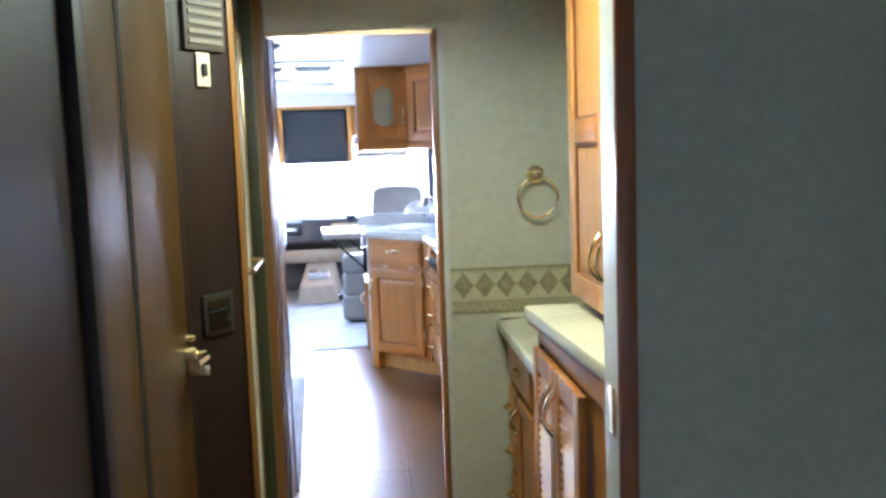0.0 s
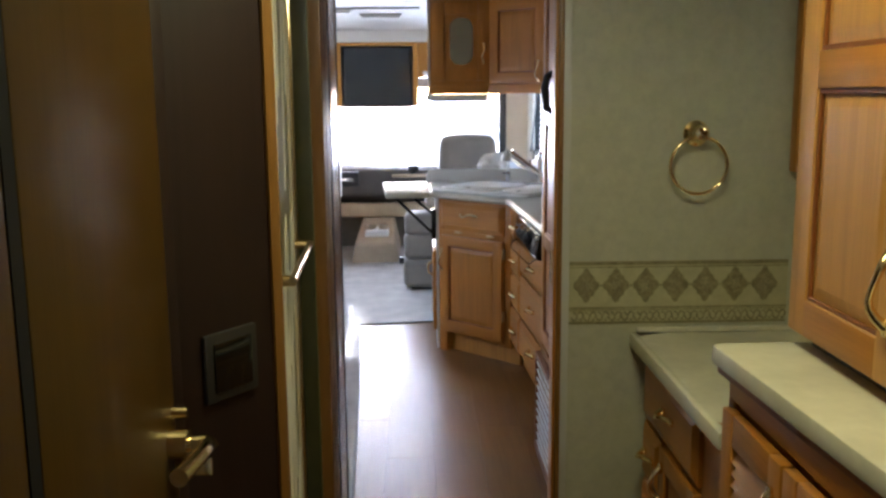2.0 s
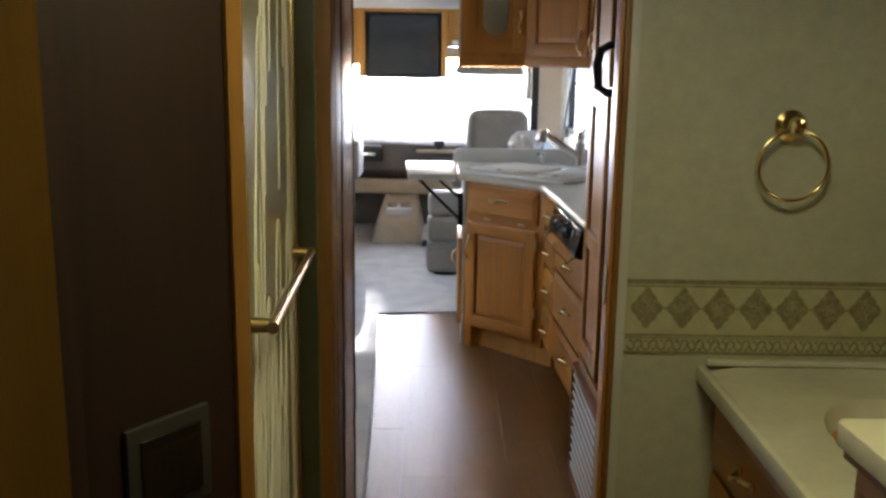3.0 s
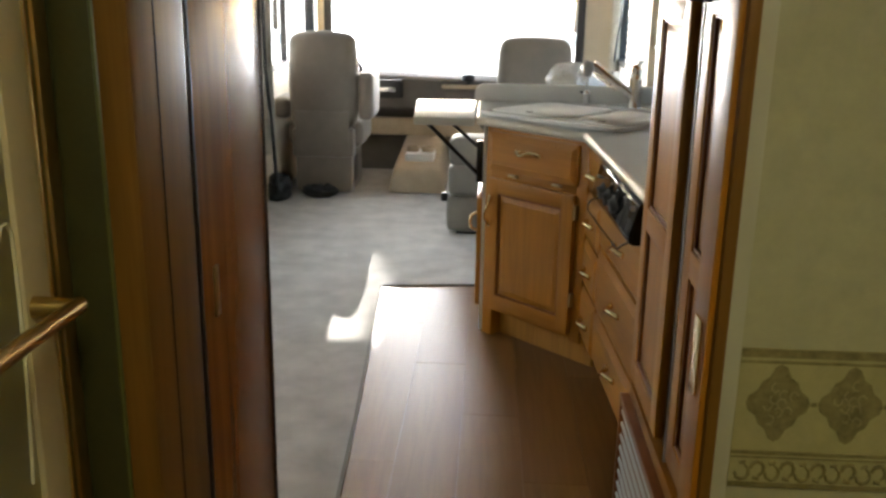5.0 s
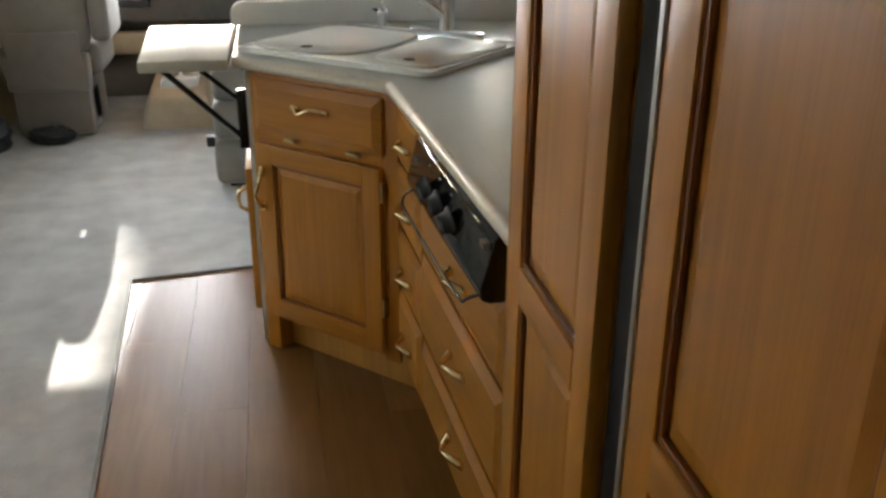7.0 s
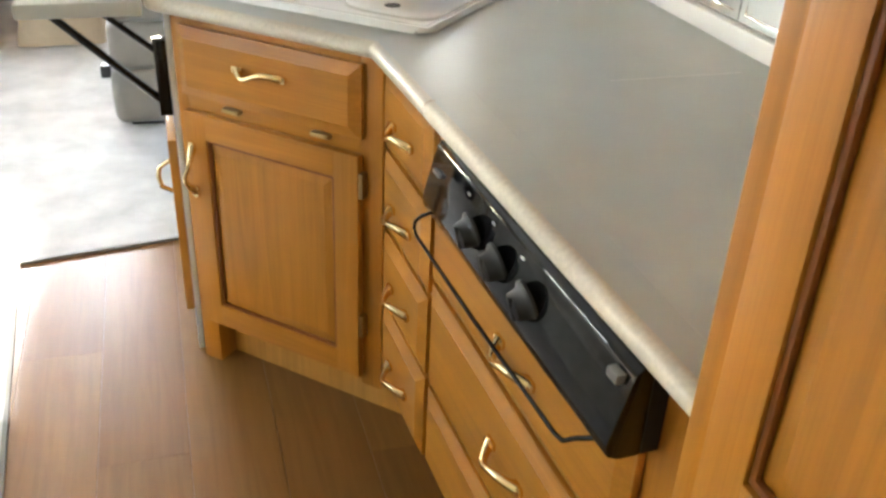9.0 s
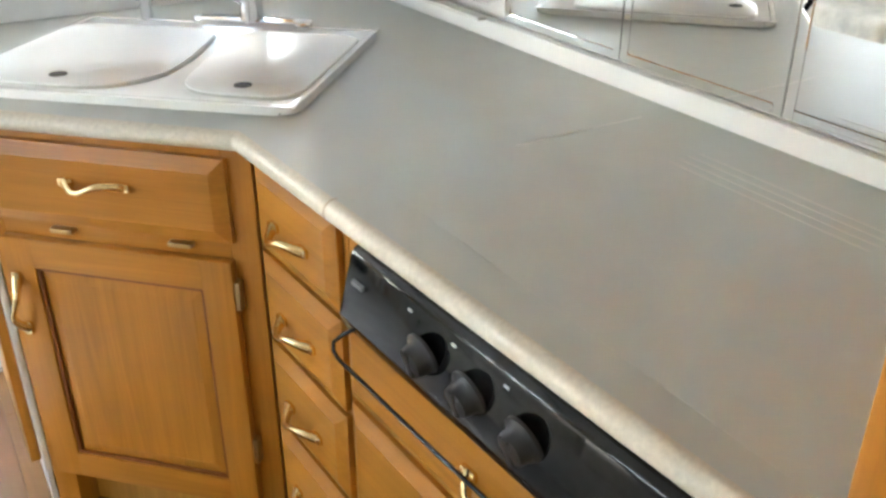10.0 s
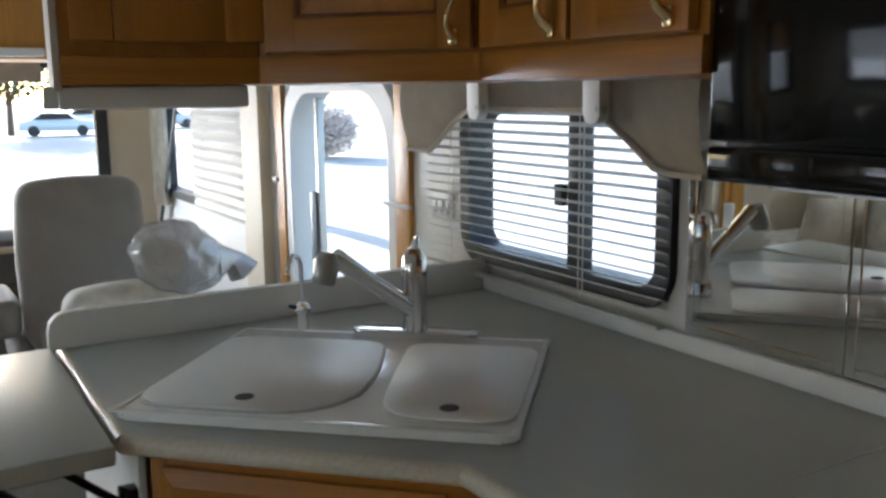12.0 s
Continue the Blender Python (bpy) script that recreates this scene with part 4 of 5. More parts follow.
def cover(pts, hole):
    part("basin_lip", prism(bmesh.new(), grown(pts, 0.0035), 0.0135, 0.0165, 0.001), M["trim"], sk, "grey gap round the cover")
    c = part("basin_cover", prism(bmesh.new(), pts, 0.0168, 0.021, 0.002), M["cover"], sk)
    part("finger_hole", lathe(bmesh.new(), [(0.016, 0.0), (0.016, 0.0012), (0.001, 0.0012)], (hole[0], hole[1], 0.0212), 16), M["blackmat"], c)


part("raised_border", frame_ring(bmesh.new(), -SINK_W / 2, SINK_W / 2, -SINK_D / 2, SINK_D / 2, 0.014, -0.0165, -0.0125), M["sink"], sk, mtx=pose(0, 0, 0, -90))
cover(rounded_poly([(-0.318, -0.236, 0.07), (0.036, -0.236, 0.14), (0.052, -0.05, 0.09), (0.012, 0.182, 0.05), (-0.318, 0.182, 0.06)]), (-0.135, -0.185))
cover(rounded_poly([(0.105, -0.228, 0.085), (0.322, -0.228, 0.06), (0.322, 0.185, 0.05), (0.062, 0.185, 0.05), (0.082, -0.05, 0.09)]), (0.212, -0.182))
fa = thing("kitchen_faucet", pose(0.817, 5.6, 0.914, 0, 0, -44), "chrome single-lever faucet with a pull-out spout", "faucet")
bm = bmesh.new()
prism(bm, rounded_rect(0.27, 0.055, 0.026), 0.0, 0.013, 0.004)
part("base_plate", bm, M["chrome"], fa)
part("body", lathe(bmesh.new(), [(0.028, 0.008), (0.026, 0.03), (0.025, 0.1), (0.027, 0.125), (0.026, 0.14)], n=20), M["chrome"], fa)
part("lever", merge(lathe(bmesh.new(), [(0.027, 0.14), (0.025, 0.165), (0.014, 0.185), (0.001, 0.188)], n=20), tube(bmesh.new(), [(0.0, 0, 0.17), (-0.004, 0.03, 0.19), (-0.008, 0.06, 0.197)], [0.012, 0.009, 0.006], 10)), M["chrome"], fa)
inv = fa.matrix_basis.inverted()
a, b = inv @ Vector((0.805, 5.598, 0.975)), inv @ Vector((0.636, 5.595, 1.1))
part("spout", tube(bmesh.new(), [a, a.lerp(b, 0.5), b], [0.02, 0.017, 0.02], 14), M["chrome"], fa)
c = inv @ Vector((0.624, 5.593, 1.112))
e = inv @ Vector((0.608, 5.591, 1.05))
part("spray_head", tube(bmesh.new(), [c, c.lerp(e, 0.3), c.lerp(e, 0.9), e], [0.018, 0.026, 0.024, 0.02], 14), M["steel"], fa, "grey spray head")
fl = thing("filter_tap", pose(0.637, 5.775, 0.9), "small chrome drinking water tap", "faucet")
part("base", lathe(bmesh.new(), [(0.024, 0), (0.024, 0.006), (0.014, 0.012), (0.013, 0.05), (0.018, 0.055), (0.018, 0.065), (0.008, 0.075)], n=16), M["chrome"], fl)
part("spout", tube(bmesh.new(), [(0, 0, 0.07), (0, 0, 0.155), (-0.006, -0.003, 0.172), (-0.02, -0.01, 0.18), (-0.034, -0.017, 0.168), (-0.038, -0.02, 0.142)], 0.0055, 8), M["chrome"], fl)
part("lever", tube(bmesh.new(), [(0, 0, 0.06), (-0.03, 0.0, 0.07)], [0.006, 0.004], 8), M["blackmat"], fl)

# folding flap on the peninsula
fp = thing("folding_table_flap", pose(0, 0, 0), "white drop-leaf flap raised on a black brace", "table flap")
part("top", prism(bmesh.new(), [(-0.08, 5.345), (0.16, 5.345), (0.16, 5.985), (-0.12, 5.985)], 0.868, 0.9, 0.008), M["counter"], fp)
part("brace", merge(tube(bmesh.new(), [(-0.03, 5.42, 0.866), (0.18, 5.42, 0.66)], 0.009, 8), tube(bmesh.new(), [(0.07, 5.42, 0.866), (0.18, 5.42, 0.77)], 0.007, 8), boxm(0.172, 0.1998, 5.405, 5.435, 0.63, 0.8, 0.003)), M["black"], fp, "black folding brace")

# ---- upper cabinets, microwave ----
def upper(name, m, w, depth, label, doors, z0=1.435):
    u = thing(name, m, label, "cabinet")
    if depth:
        part("body", boxm(0, w, 0.0, depth, z0, ZC - 0.002), M["oak"], u, smooth=False)
    part("bottom_rail", boxm(0.0, w, -0.012, -0.001, z0, z0 + 0.05, 0.003), M["oak_x"], u)
    part("crown", boxm(0.0, w, -0.018, -0.001, ZC - 0.045, ZC - 0.003, 0.006), M["oak_x"], u)
    for a, b in doors:
        dd = panel_door(u, a, b, z0 + 0.055, ZC - 0.05, -0.002, 0.06)
        pull(dd, b - 0.03, z0 + 0.12, -0.022, True, "brass", 0.09)
    return u

ug = upper("upper_glass_cabinet", pose(0.175, 5.68, 0, 0, 0, -8.4), 0.344, 0.0, "dark lit oak hanging cabinet with an oval glass door", [])
gd = part("door", merge(boxm(0.02, 0.09, -0.022, -0.002, 1.51, 1.95, 0.004), boxm(0.28, 0.35, -0.022, -0.002, 1.51, 1.95, 0.004), boxm(0.09, 0.28, -0.022, -0.002, 1.51, 1.58, 0.003), boxm(0.09, 0.28, -0.022, -0.002, 1.88, 1.95, 0.003)), M["oak"], ug)
bm = bmesh.new()
prism(bm, [(x + 0.185, y + 1.73) for x, y in rounded_rect(0.13, 0.26, 0.06)], 0.0, 0.004)
part("glass", bm, M["frost"], gd, "frosted oval glass", mtx=Matrix(((1, 0, 0, 0), (0, 0, -1, -0.014), (0, 1, 0, 0), (0, 0, 0, 1))))
part("panel", boxm(0.088, 0.282, -0.012, -0.004, 1.578, 1.882), M["oak"], gd, smooth=False)
pull(gd, 0.315, 1.66, -0.022, True, "brass", 0.09)
ugi = ug.matrix_basis.inverted()
def in_ug(pts):
    return [((ugi @ Vector((x, y, 0))).x, (ugi @ Vector((x, y, 0))).y) for x, y in pts]
part("body", prism(bmesh.new(), in_ug([(0.178, 5.6815), (0.513, 5.6325), (0.72, 5.86), (0.2, 5.9)]), 1.435, ZC - 0.002), M["oak"], ug, smooth=False)
part("end_panel", prism(bmesh.new(), in_ug([(0.164, 5.682), (0.1765, 5.682), (0.198, 5.9), (0.186, 5.9)]), 1.425, ZC - 0.002), M["cream"], ug, "cream end panel")
ub = thing("under_cabinet_box", pose(0.2, 5.69, 1.435, 0, 0, -8.4), "white flat hood box hung under the cabinet", "range hood")
part("case", boxm(-0.03, 0.3, 0.0, 0.23, -0.042, -0.001, 0.008), M["white"], ub)
for ya, yb in ((0.05, 0.1), (0.17, 0.2)):
    part("clip", boxm(-0.055, -0.03, ya, yb, -0.04, -0.001), M["trim"], ub)
ang = -45.0
uw = 0.4243
uc = upper("upper_corner_cabinet", pose(0.515, 5.63, 0, 0, 0, ang), uw, 0.3, "oak angled corner wall cabinet", [(0.02, uw - 0.02)])
ur = upper("upper_wall_cabinet", rz_right(0.815, 5.33), 0.511, 0.4, "honey oak wall cabinet over the window", [(0.015, 0.25), (0.26, 0.495)])
mw = thing("microwave", rz_right(0.835, 4.815), "black glossy over-the-range microwave", "microwave")
part("case", boxm(0.0, 0.62, 0.012, 0.38, 1.305, ZC - 0.3, 0.004), M["blackmat"], mw)
part("door", boxm(0.0, 0.47, -0.02, 0.011, 1.35, ZC - 0.302, 0.006), M["black"], mw, "black glass door")
part("control_panel", boxm(0.473, 0.62, -0.018, 0.011, 1.35, ZC - 0.302, 0.005), M["black"], mw)
part("vent_lip", boxm(0.0, 0.62, -0.022, 0.011, 1.3, 1.345, 0.006), M["black"], mw)
part("underside_mark", boxm(0.1, 0.25, -0.02, 0.0, 1.2975, 1.3005), M["steel"], mw)
part("underside_mark", boxm(0.35, 0.5, -0.02, 0.0, 1.2975, 1.3005), M["steel"], mw)
uk = thing("cabinet_over_microwave", rz_right(0.815, 4.815), "oak cabinet above the microwave", "cabinet")
part("body", boxm(0.0, 0.866, 0.0, 0.4, 1.702, ZC - 0.002), M["oak"], uk, smooth=False)
panel_door(uk, 0.01, 0.425, 1.71, ZC - 0.02, -0.001, 0.05)
panel_door(uk, 0.435, 0.856, 1.71, ZC - 0.02, -0.001, 0.05)
sf = thing("side_filler_cabinet", rz_right(0.815, 4.19), "oak filler panel beside the microwave", "cabinet")
part("body", boxm(0.0, 0.24, 0.0, 0.4, 1.318, 1.70), M["oak"], sf, smooth=False)
part("panel", boxm(0.0, 0.24, -0.012, -0.001, 1.318, 1.70, 0.003), M["oak"], sf)

# mirror tiles on the wall
mir = thing("mirror_backsplash", pose(0, 0, 0), "square mirror tiles with cut edges behind the worktop", "mirror")
for k, (a, b) in enumerate(((5.244, 4.889), (4.887, 4.531), (4.529, 4.173), (4.171, 3.955))):
    bm = bmesh.new()
    box(bm, XR - 0.009, XR - 0.002, b, a, 0.942, 1.3)
    part("tile", bm, M["mirror"], mir, smooth=False)
    for ya, yb, za, zb in ((a - 0.018, a - 0.001, 0.943, 1.298), (b + 0.001, b + 0.018, 0.943, 1.298), (b + 0.0185, a - 0.0185, 0.943, 0.96)):
        part("bevel", boxm(XR - 0.0115, XR - 0.009, ya, yb, za, zb, 0.001), M["mirror"], mir, smooth=False)

# ---- kitchen window, blind, valance ----
def window_frame(name, m, w, h, label, bars=(0.5,), r=0.09, depth=0.06):
    """Black framed window in a wall; local x along, z up, centred; the room is at -y."""
    wdw = tagged(new(name), label, "", "", "structure")
    wdw.matrix_basis = m
    bm = bmesh.new()
    o = rounded_rect(w, h, r, 6)
    i = rounded_rect(w - 0.09, h - 0.09, max(0.02, r - 0.04), 6)
    n = len(o)
    rings = [[bm.verts.new((x, y, z)) for x, z in ps] for ps, y in ((o, -0.02), (i, -0.02), (i, depth), (o, depth))]
    for A_, B_ in zip(rings, rings[1:] + rings[:1]):
        for k in range(n):
            bm.faces.new((A_[k], A_[(k + 1) % n], B_[(k + 1) % n], B_[k]))
    part("window_frame", bm, M["blackmat"], wdw)
    for f in bars:
        x = -w / 2 + f * w
        part("mullion", boxm(x - 0.022, x + 0.022, -0.012, 0.03, -h / 2 + 0.04, h / 2 - 0.04, 0.004), M["blackmat"], wdw)
    pn = part("pane", boxm(-w / 2 + 0.04, w / 2 - 0.04, 0.032, 0.036, -h / 2 + 0.04, h / 2 - 0.04), M["glass"], wdw, smooth=False)
    pn.visible_shadow = False
    return wdw

yc, zc_ = (WIN_R[0] + WIN_R[1]) / 2, (WIN_R[2] + WIN_R[3]) / 2
kw = window_frame("window_1", rz_right(XR, yc, zc_), 0.79, 0.44, "black framed sliding kitchen window", (0.6,))
part("latch", boxm(0.03, 0.06, -0.03, -0.012, -0.03, 0.02, 0.003), M["blackmat"], kw)
bl = thing("window_blind", rz_right(XR - 0.045, yc), "pale horizontal mini blind, slats open", "blind")
me = None
for j in range(20):
    if me is None:
        bm = bmesh.new()
        profile_y(bm, [(-0.0125, 0.0052), (0.0, 0.0016), (0.0125, -0.0052), (0.0125, -0.006), (0.0, 0.0006), (-0.0125, 0.0042)], -0.53, 0.40)
        ob = part("slat", bm, M["slat"], bl, smooth=False, mtx=pose(0, 0, 0.952 + j * 0.0245))
        me = ob.data
    else:
        ob = new("slat", me)
        ob.parent = bl
        ob.matrix_basis = pose(0, 0, 0.952 + j * 0.0245)
for x in (-0.38, 0.155, 0.17):
    part("cord", boxm(x - 0.0012, x + 0.0012, -0.014, -0.0125, 0.95, 1.42), M["slat"], bl)
part("bottom_bar", boxm(-0.53, 0.40, -0.012, 0.012, 0.941, 0.949, 0.002), M["slat"], bl)
va = thing("window_valance", rz_right(XR - 0.062, yc), "padded beige fabric valance with arched lower edge", "valance")
bm = bmesh.new()
xs = [-0.56 + 1.1 * k / 26 for k in range(27)]
def lowedge(x):
    u = abs(x - 0.0) / 0.5
    return 1.375 if u < 0.45 else 1.375 - 0.115 * min(1, ((u - 0.45) / 0.4)) ** 1.3
grid = []
for x in xs:
    zb = lowedge(x)
    grid.append([bm.verts.new((x, -0.02 - 0.03 * math.sin(math.pi * k / 6), zb + (1.52 - zb) * k / 6)) for k in range(7)])
for a_, b_ in zip(grid, grid[1:]):
    for k in range(6):
        bm.faces.new((a_[k], b_[k], b_[k + 1], a_[k + 1]))
bmesh.ops.solidify(bm, geom=bm.faces[:], thickness=-0.02)
part("padding", bm, M["beige"], va)
part("piping", tube(bmesh.new(), [(x, -0.03, lowedge(x)) for x in xs], 0.006, 6), M["beige"], va)
part("head_board", boxm(-0.56, 0.54, -0.018, 0.04, 1.521, 1.535, 0.002), M["cream"], va)
for y0 in (5.82, 5.39):
    br = thing("paper_towel_bracket", pose(1.12, y0, 1.40), "white plastic paper towel bracket under the cabinet", "bracket", "paper towel brackets")
    bm = bmesh.new()
    prism(bm, [(x, y) for x, y in rounded_rect(0.05, 0.16, 0.022)], -0.014, 0.014, 0.004)
    part("arm", bm, M["white"], br, mtx=pose(0, 0, 0.03, 90, 0, 90))
    part("hub", lathe(bmesh.new(), [(0.016, 0.014), (0.014, 0.024), (0.001, 0.026)], n=14), M["trim"], br, mtx=pose(0, 0, -0.02, 90, 0, 0))
ol = thing("wall_outlet", rz_right(XR, 6.19, 1.094), "white outlet plate on the kitchen wall", "outlet")
part("plate", boxm(-0.06, 0.06, -0.006, 0, -0.04, 0.04, 0.003), M["trim"], ol)
for x in (-0.035, 0.0, 0.035):
    part("socket", boxm(x - 0.006, x + 0.006, -0.009, -0.005, -0.018, 0.018, 0.002), M["steel"], ol)

# ---- entry door opening ----
ed = tagged(new("door_1"), "open rounded entry doorway in a white frame", "", "", "structure")
yd, zd = (DOOR_R[0] + DOOR_R[1]) / 2, (DOOR_R[2] + DOOR_R[3]) / 2
ed.matrix_basis = rz_right(XR, yd, zd)
w_, h_ = DOOR_R[1] - DOOR_R[0], DOOR_R[3] - DOOR_R[2]
bm = bmesh.new()
o = rounded_rect(w_ + 0.06, h_ + 0.06, 0.2, 8)
i_ = rounded_rect(w_ - 0.06, h_ - 0.06, 0.2, 8)
rings = [[bm.verts.new((x, y, z)) for x, z in ps] for ps, y in ((o, -0.012), (i_, -0.012), (i_, 0.1), (o, 0.1))]
for A_, B_ in zip(rings, rings[1:] + rings[:1]):
    for k in range(len(o)):
        bm.faces.new((A_[k], A_[(k + 1) % len(o)], B_[(k + 1) % len(o)], B_[k]))
part("frame", bm, M["white"], ed, "white rounded frame")
part("casing", merge(boxm(-w_ / 2 - 0.11, -w_ / 2 - 0.032, -0.02, 0, -h_ / 2 + 0.35, h_ / 2 + 0.3, 0.004), boxm(w_ / 2 + 0.032, w_ / 2 + 0.12, -0.02, 0, -h_ / 2 + 0.35, h_ / 2 + 0.3, 0.004)), M["oak_light"], ed, "light oak upright casing")
part("screen_door_edge", merge(boxm(-w_ / 2 + 0.2, -w_ / 2 + 0.225, 0.02, 0.05, -h_ / 2 + 0.06, h_ / 2 - 0.05, 0.004), boxm(-w_ / 2 + 0.185, -w_ / 2 + 0.2, 0.0, 0.05, 0.2, 0.5, 0.003)), M["steel"], ed, "dark edge of the folded screen door")
part("hold_strap", boxm(-w_ / 2 - 0.14, -w_ / 2 - 0.08, -0.032, -0.02, 0.52, 0.535, 0.002), M["trim"], ed)
part("hold_strap", boxm(w_ / 2 - 0.03, w_ / 2 + 0.14, -0.032, -0.02, 0.52, 0.532, 0.002), M["trim"], ed)
structure("step_well", merge(boxm(0.74, 0.75, 6.55, 7.6, -0.4, -0.012), boxm(0.75, XR, 6.54, 6.55, -0.4, -0.012), boxm(0.75, XR, 7.6, 7.61, -0.4, -0.012), boxm(0.74, XR, 6.54, 7.61, -0.42, -0.4), boxm(0.75, 1.0, 6.55, 7.6, -0.4, -0.2)), M["rubber"], "dark step well by the entry door")

# ---- cab: side windows, windshield, dash, seats ----
window_frame("window_2", rz_right(XR, 8.625, 1.235), 1.43, 0.77, "passenger side window in a black frame", (0.55,), 0.06)
window_frame("window_3", pose(XL, 8.48, 1.235, 0, 0, 90), 1.72, 0.77, "driver side window in a black frame", (0.4,), 0.06)
sbld = thing("roller_blind", rz_right(XR - 0.03, 8.62), "cream pleated side window shade, drawn", "blind")
me = None
for j in range(15):
    if me is None:
        bm = bmesh.new()
        profile_y(bm, [(-0.012, 0.0), (0.0, -0.024), (0.002, -0.024), (-0.009, 0.0), (0.002, 0.024), (0.0, 0.024)], 0.0, 0.8)
        ob = part("pleat", bm, M["slat"], sbld, smooth=False, mtx=pose(0, 0, 0.87 + j * 0.05))
        me = ob.data
    else:
        ob = new("pleat", me)
        ob.parent = sbld
        ob.matrix_basis = pose(0, 0, 0.87 + j * 0.05)
ws = tagged(new("windshield"), "wide two-part windshield with black surround", "", "", "structure")
x0, x1, z0, z1 = SHIELD
part("surround", merge(boxm(x0 - 0.02, x0 + 0.05, YF - 0.03, YF + 0.03, z0, z1, 0.01), boxm(x1 - 0.05, x1 + 0.02, YF - 0.03, YF + 0.03, z0, z1, 0.01), boxm(x0, x1, YF - 0.02, YF + 0.03, z1 - 0.04, z1 + 0.02, 0.01)), M["blackmat"], ws)
part("centre_post", boxm(-0.337, -0.323, YF - 0.01, YF + 0.03, z0, z1, 0.004), M["blackmat"], ws)
wp = part("pane", boxm(x0 + 0.04, x1 - 0.04, YF + 0.005, YF + 0.012, z0 + 0.02, z1 - 0.03), M["glass"], ws, smooth=False)
wp.visible_shadow = False

tvc = thing("overhead_tv_cabinet", pose(0, 0, 0), "oak overhead cabinet holding the television", "cabinet")
part("frame", merge(boxm(-0.64, -0.585, 8.62, 9.1, 1.33, 1.895, 0.004), boxm(0.06, 0.105, 8.62, 9.1, 1.33, 1.895, 0.004), boxm(-0.585, 0.06, 8.63, 9.1, 1.868, 1.895, 0.003), boxm(-0.585, 0.06, 8.66, 9.1, 1.32, 1.33)), M["oak_light"], tvc)
part("side_cabinet", boxm(0.106, 0.9, 8.66, 9.1, 1.59, 1.895, 0.004), M["oak_light"], tvc)
part("side_cabinet", boxm(-1.2, -0.642, 8.66, 9.1, 1.43, 1.895, 0.004), M["oak_light"], tvc)
part("header", boxm(-1.24, 1.24, 8.6, 9.1, 1.897, ZC - 0.002, 0.006), M["white"], tvc, "white padded header over the cabinets")
part("light_bar", boxm(0.15, 0.55, 8.6, 8.658, 1.6, 1.64, 0.01), M["white"], tvc)
tv = thing("television", pose(0, 0, 0), "black tube television in the overhead cabinet", "television")
part("case", boxm(-0.583, 0.058, 8.655, 9.05, 1.332, 1.866, 0.01), M["blackmat"], tv)
bm = boxm(-0.56, 0.036, 8.64, 8.655, 1.35, 1.85, 0.012, 3)
part("screen", bm, M["screen"], tv, "dark glossy screen")
sv = thing("sun_visor", pose(0.35, 9.57, 1.6), "dark folded sun visor over the windshield", "sun visor")
part("pad", boxm(-0.25, 0.3, -0.015, 0.015, -0.1, 0.02, 0.012), M["grey_uph"], sv)
sv2 = thing("sun_visor", pose(-0.75, 9.565, 1.6), "dark folded sun visor over the windshield", "sun visor")
# pad made wide and low to cut off the sun patch on the floor
part("pad", boxm(-0.3, 0.38, -0.015, 0.015, -0.13, 0.02, 0.012), M["blackmat"], sv2)

dash = thing("dashboard", pose(0, 0, 0), "dark dashboard with beige lower panel", "dashboard")
bm = bmesh.new()
profile_y(bm, [(9.58, 0.55), (9.58, 0.73), (9.2, 0.785), (8.85, 0.82), (8.74, 0.78), (8.71, 0.52), (8.9, 0.42), (9.4, 0.4)], -1.22, 0.5, 0.02)
for v in bm.verts:
    if v.co.x > -0.3 and v.co.z > 0.55:
        v.co.z -= 0.05
part("top", bm, M["dashm"], dash)
part("lower_panel", boxm(-1.2, 0.5, 8.8, 9.5, 0.3, 0.44, 0.03), M["tan"], dash, "beige lower dash")
part("kick_panel", boxm(-1.2, 0.5, 8.95, 9.5, 0.0, 0.3), M["grey_uph"], dash)
part("gauge_pod", boxm(-0.72, -0.45, 8.69, 8.8, 0.6, 0.74, 0.02), M["blackmat"], dash)
part("chrome_trim", boxm(-0.62, -0.5, 8.684, 8.692, 0.65, 0.68, 0.002), M["chrome"], dash)
part("side_shelf", boxm(-0.15, 0.45, 8.7, 9.5, 0.68, 0.71, 0.01), M["tan"], dash)
bm = bmesh.new()
tube(bm, [(-0.93 + 0.19 * math.cos(a), 8.58 + 0.07 * math.sin(a), 0.78 + 0.16 * math.sin(a)) for a in [2 * math.pi * k / 28 for k in range(29)]], 0.014, 8)
sw_ = thing("steering_wheel", pose(0, 0, 0), "black steering wheel before the driver seat", "steering wheel")
part("rim", bm, M["blackmat"], sw_)
part("hub", merge(lathe(bmesh.new(), [(0.05, 0), (0.05, 0.03), (0.03, 0.04)], (-0.93, 8.58, 0.77), 14), tube(bmesh.new(), [(-0.93, 8.58, 0.78), (-0.93, 8.85, 0.6)], 0.025, 10), tube(bmesh.new(), [(-1.11, 8.58, 0.78), (-0.75, 8.58, 0.78)], 0.012, 8)), M["blackmat"], sw_)
mr = thing("dash_monitor", pose(0.05, 8.72, 0.76), "small round black monitor on the dash", "monitor")
part("case", lathe(bmesh.new(), [(0.02, -0.05), (0.02, -0.03), (0.045, -0.02), (0.05, 0.0), (0.045, 0.03), (0.001, 0.04)], n=18), M["blackmat"], mr)

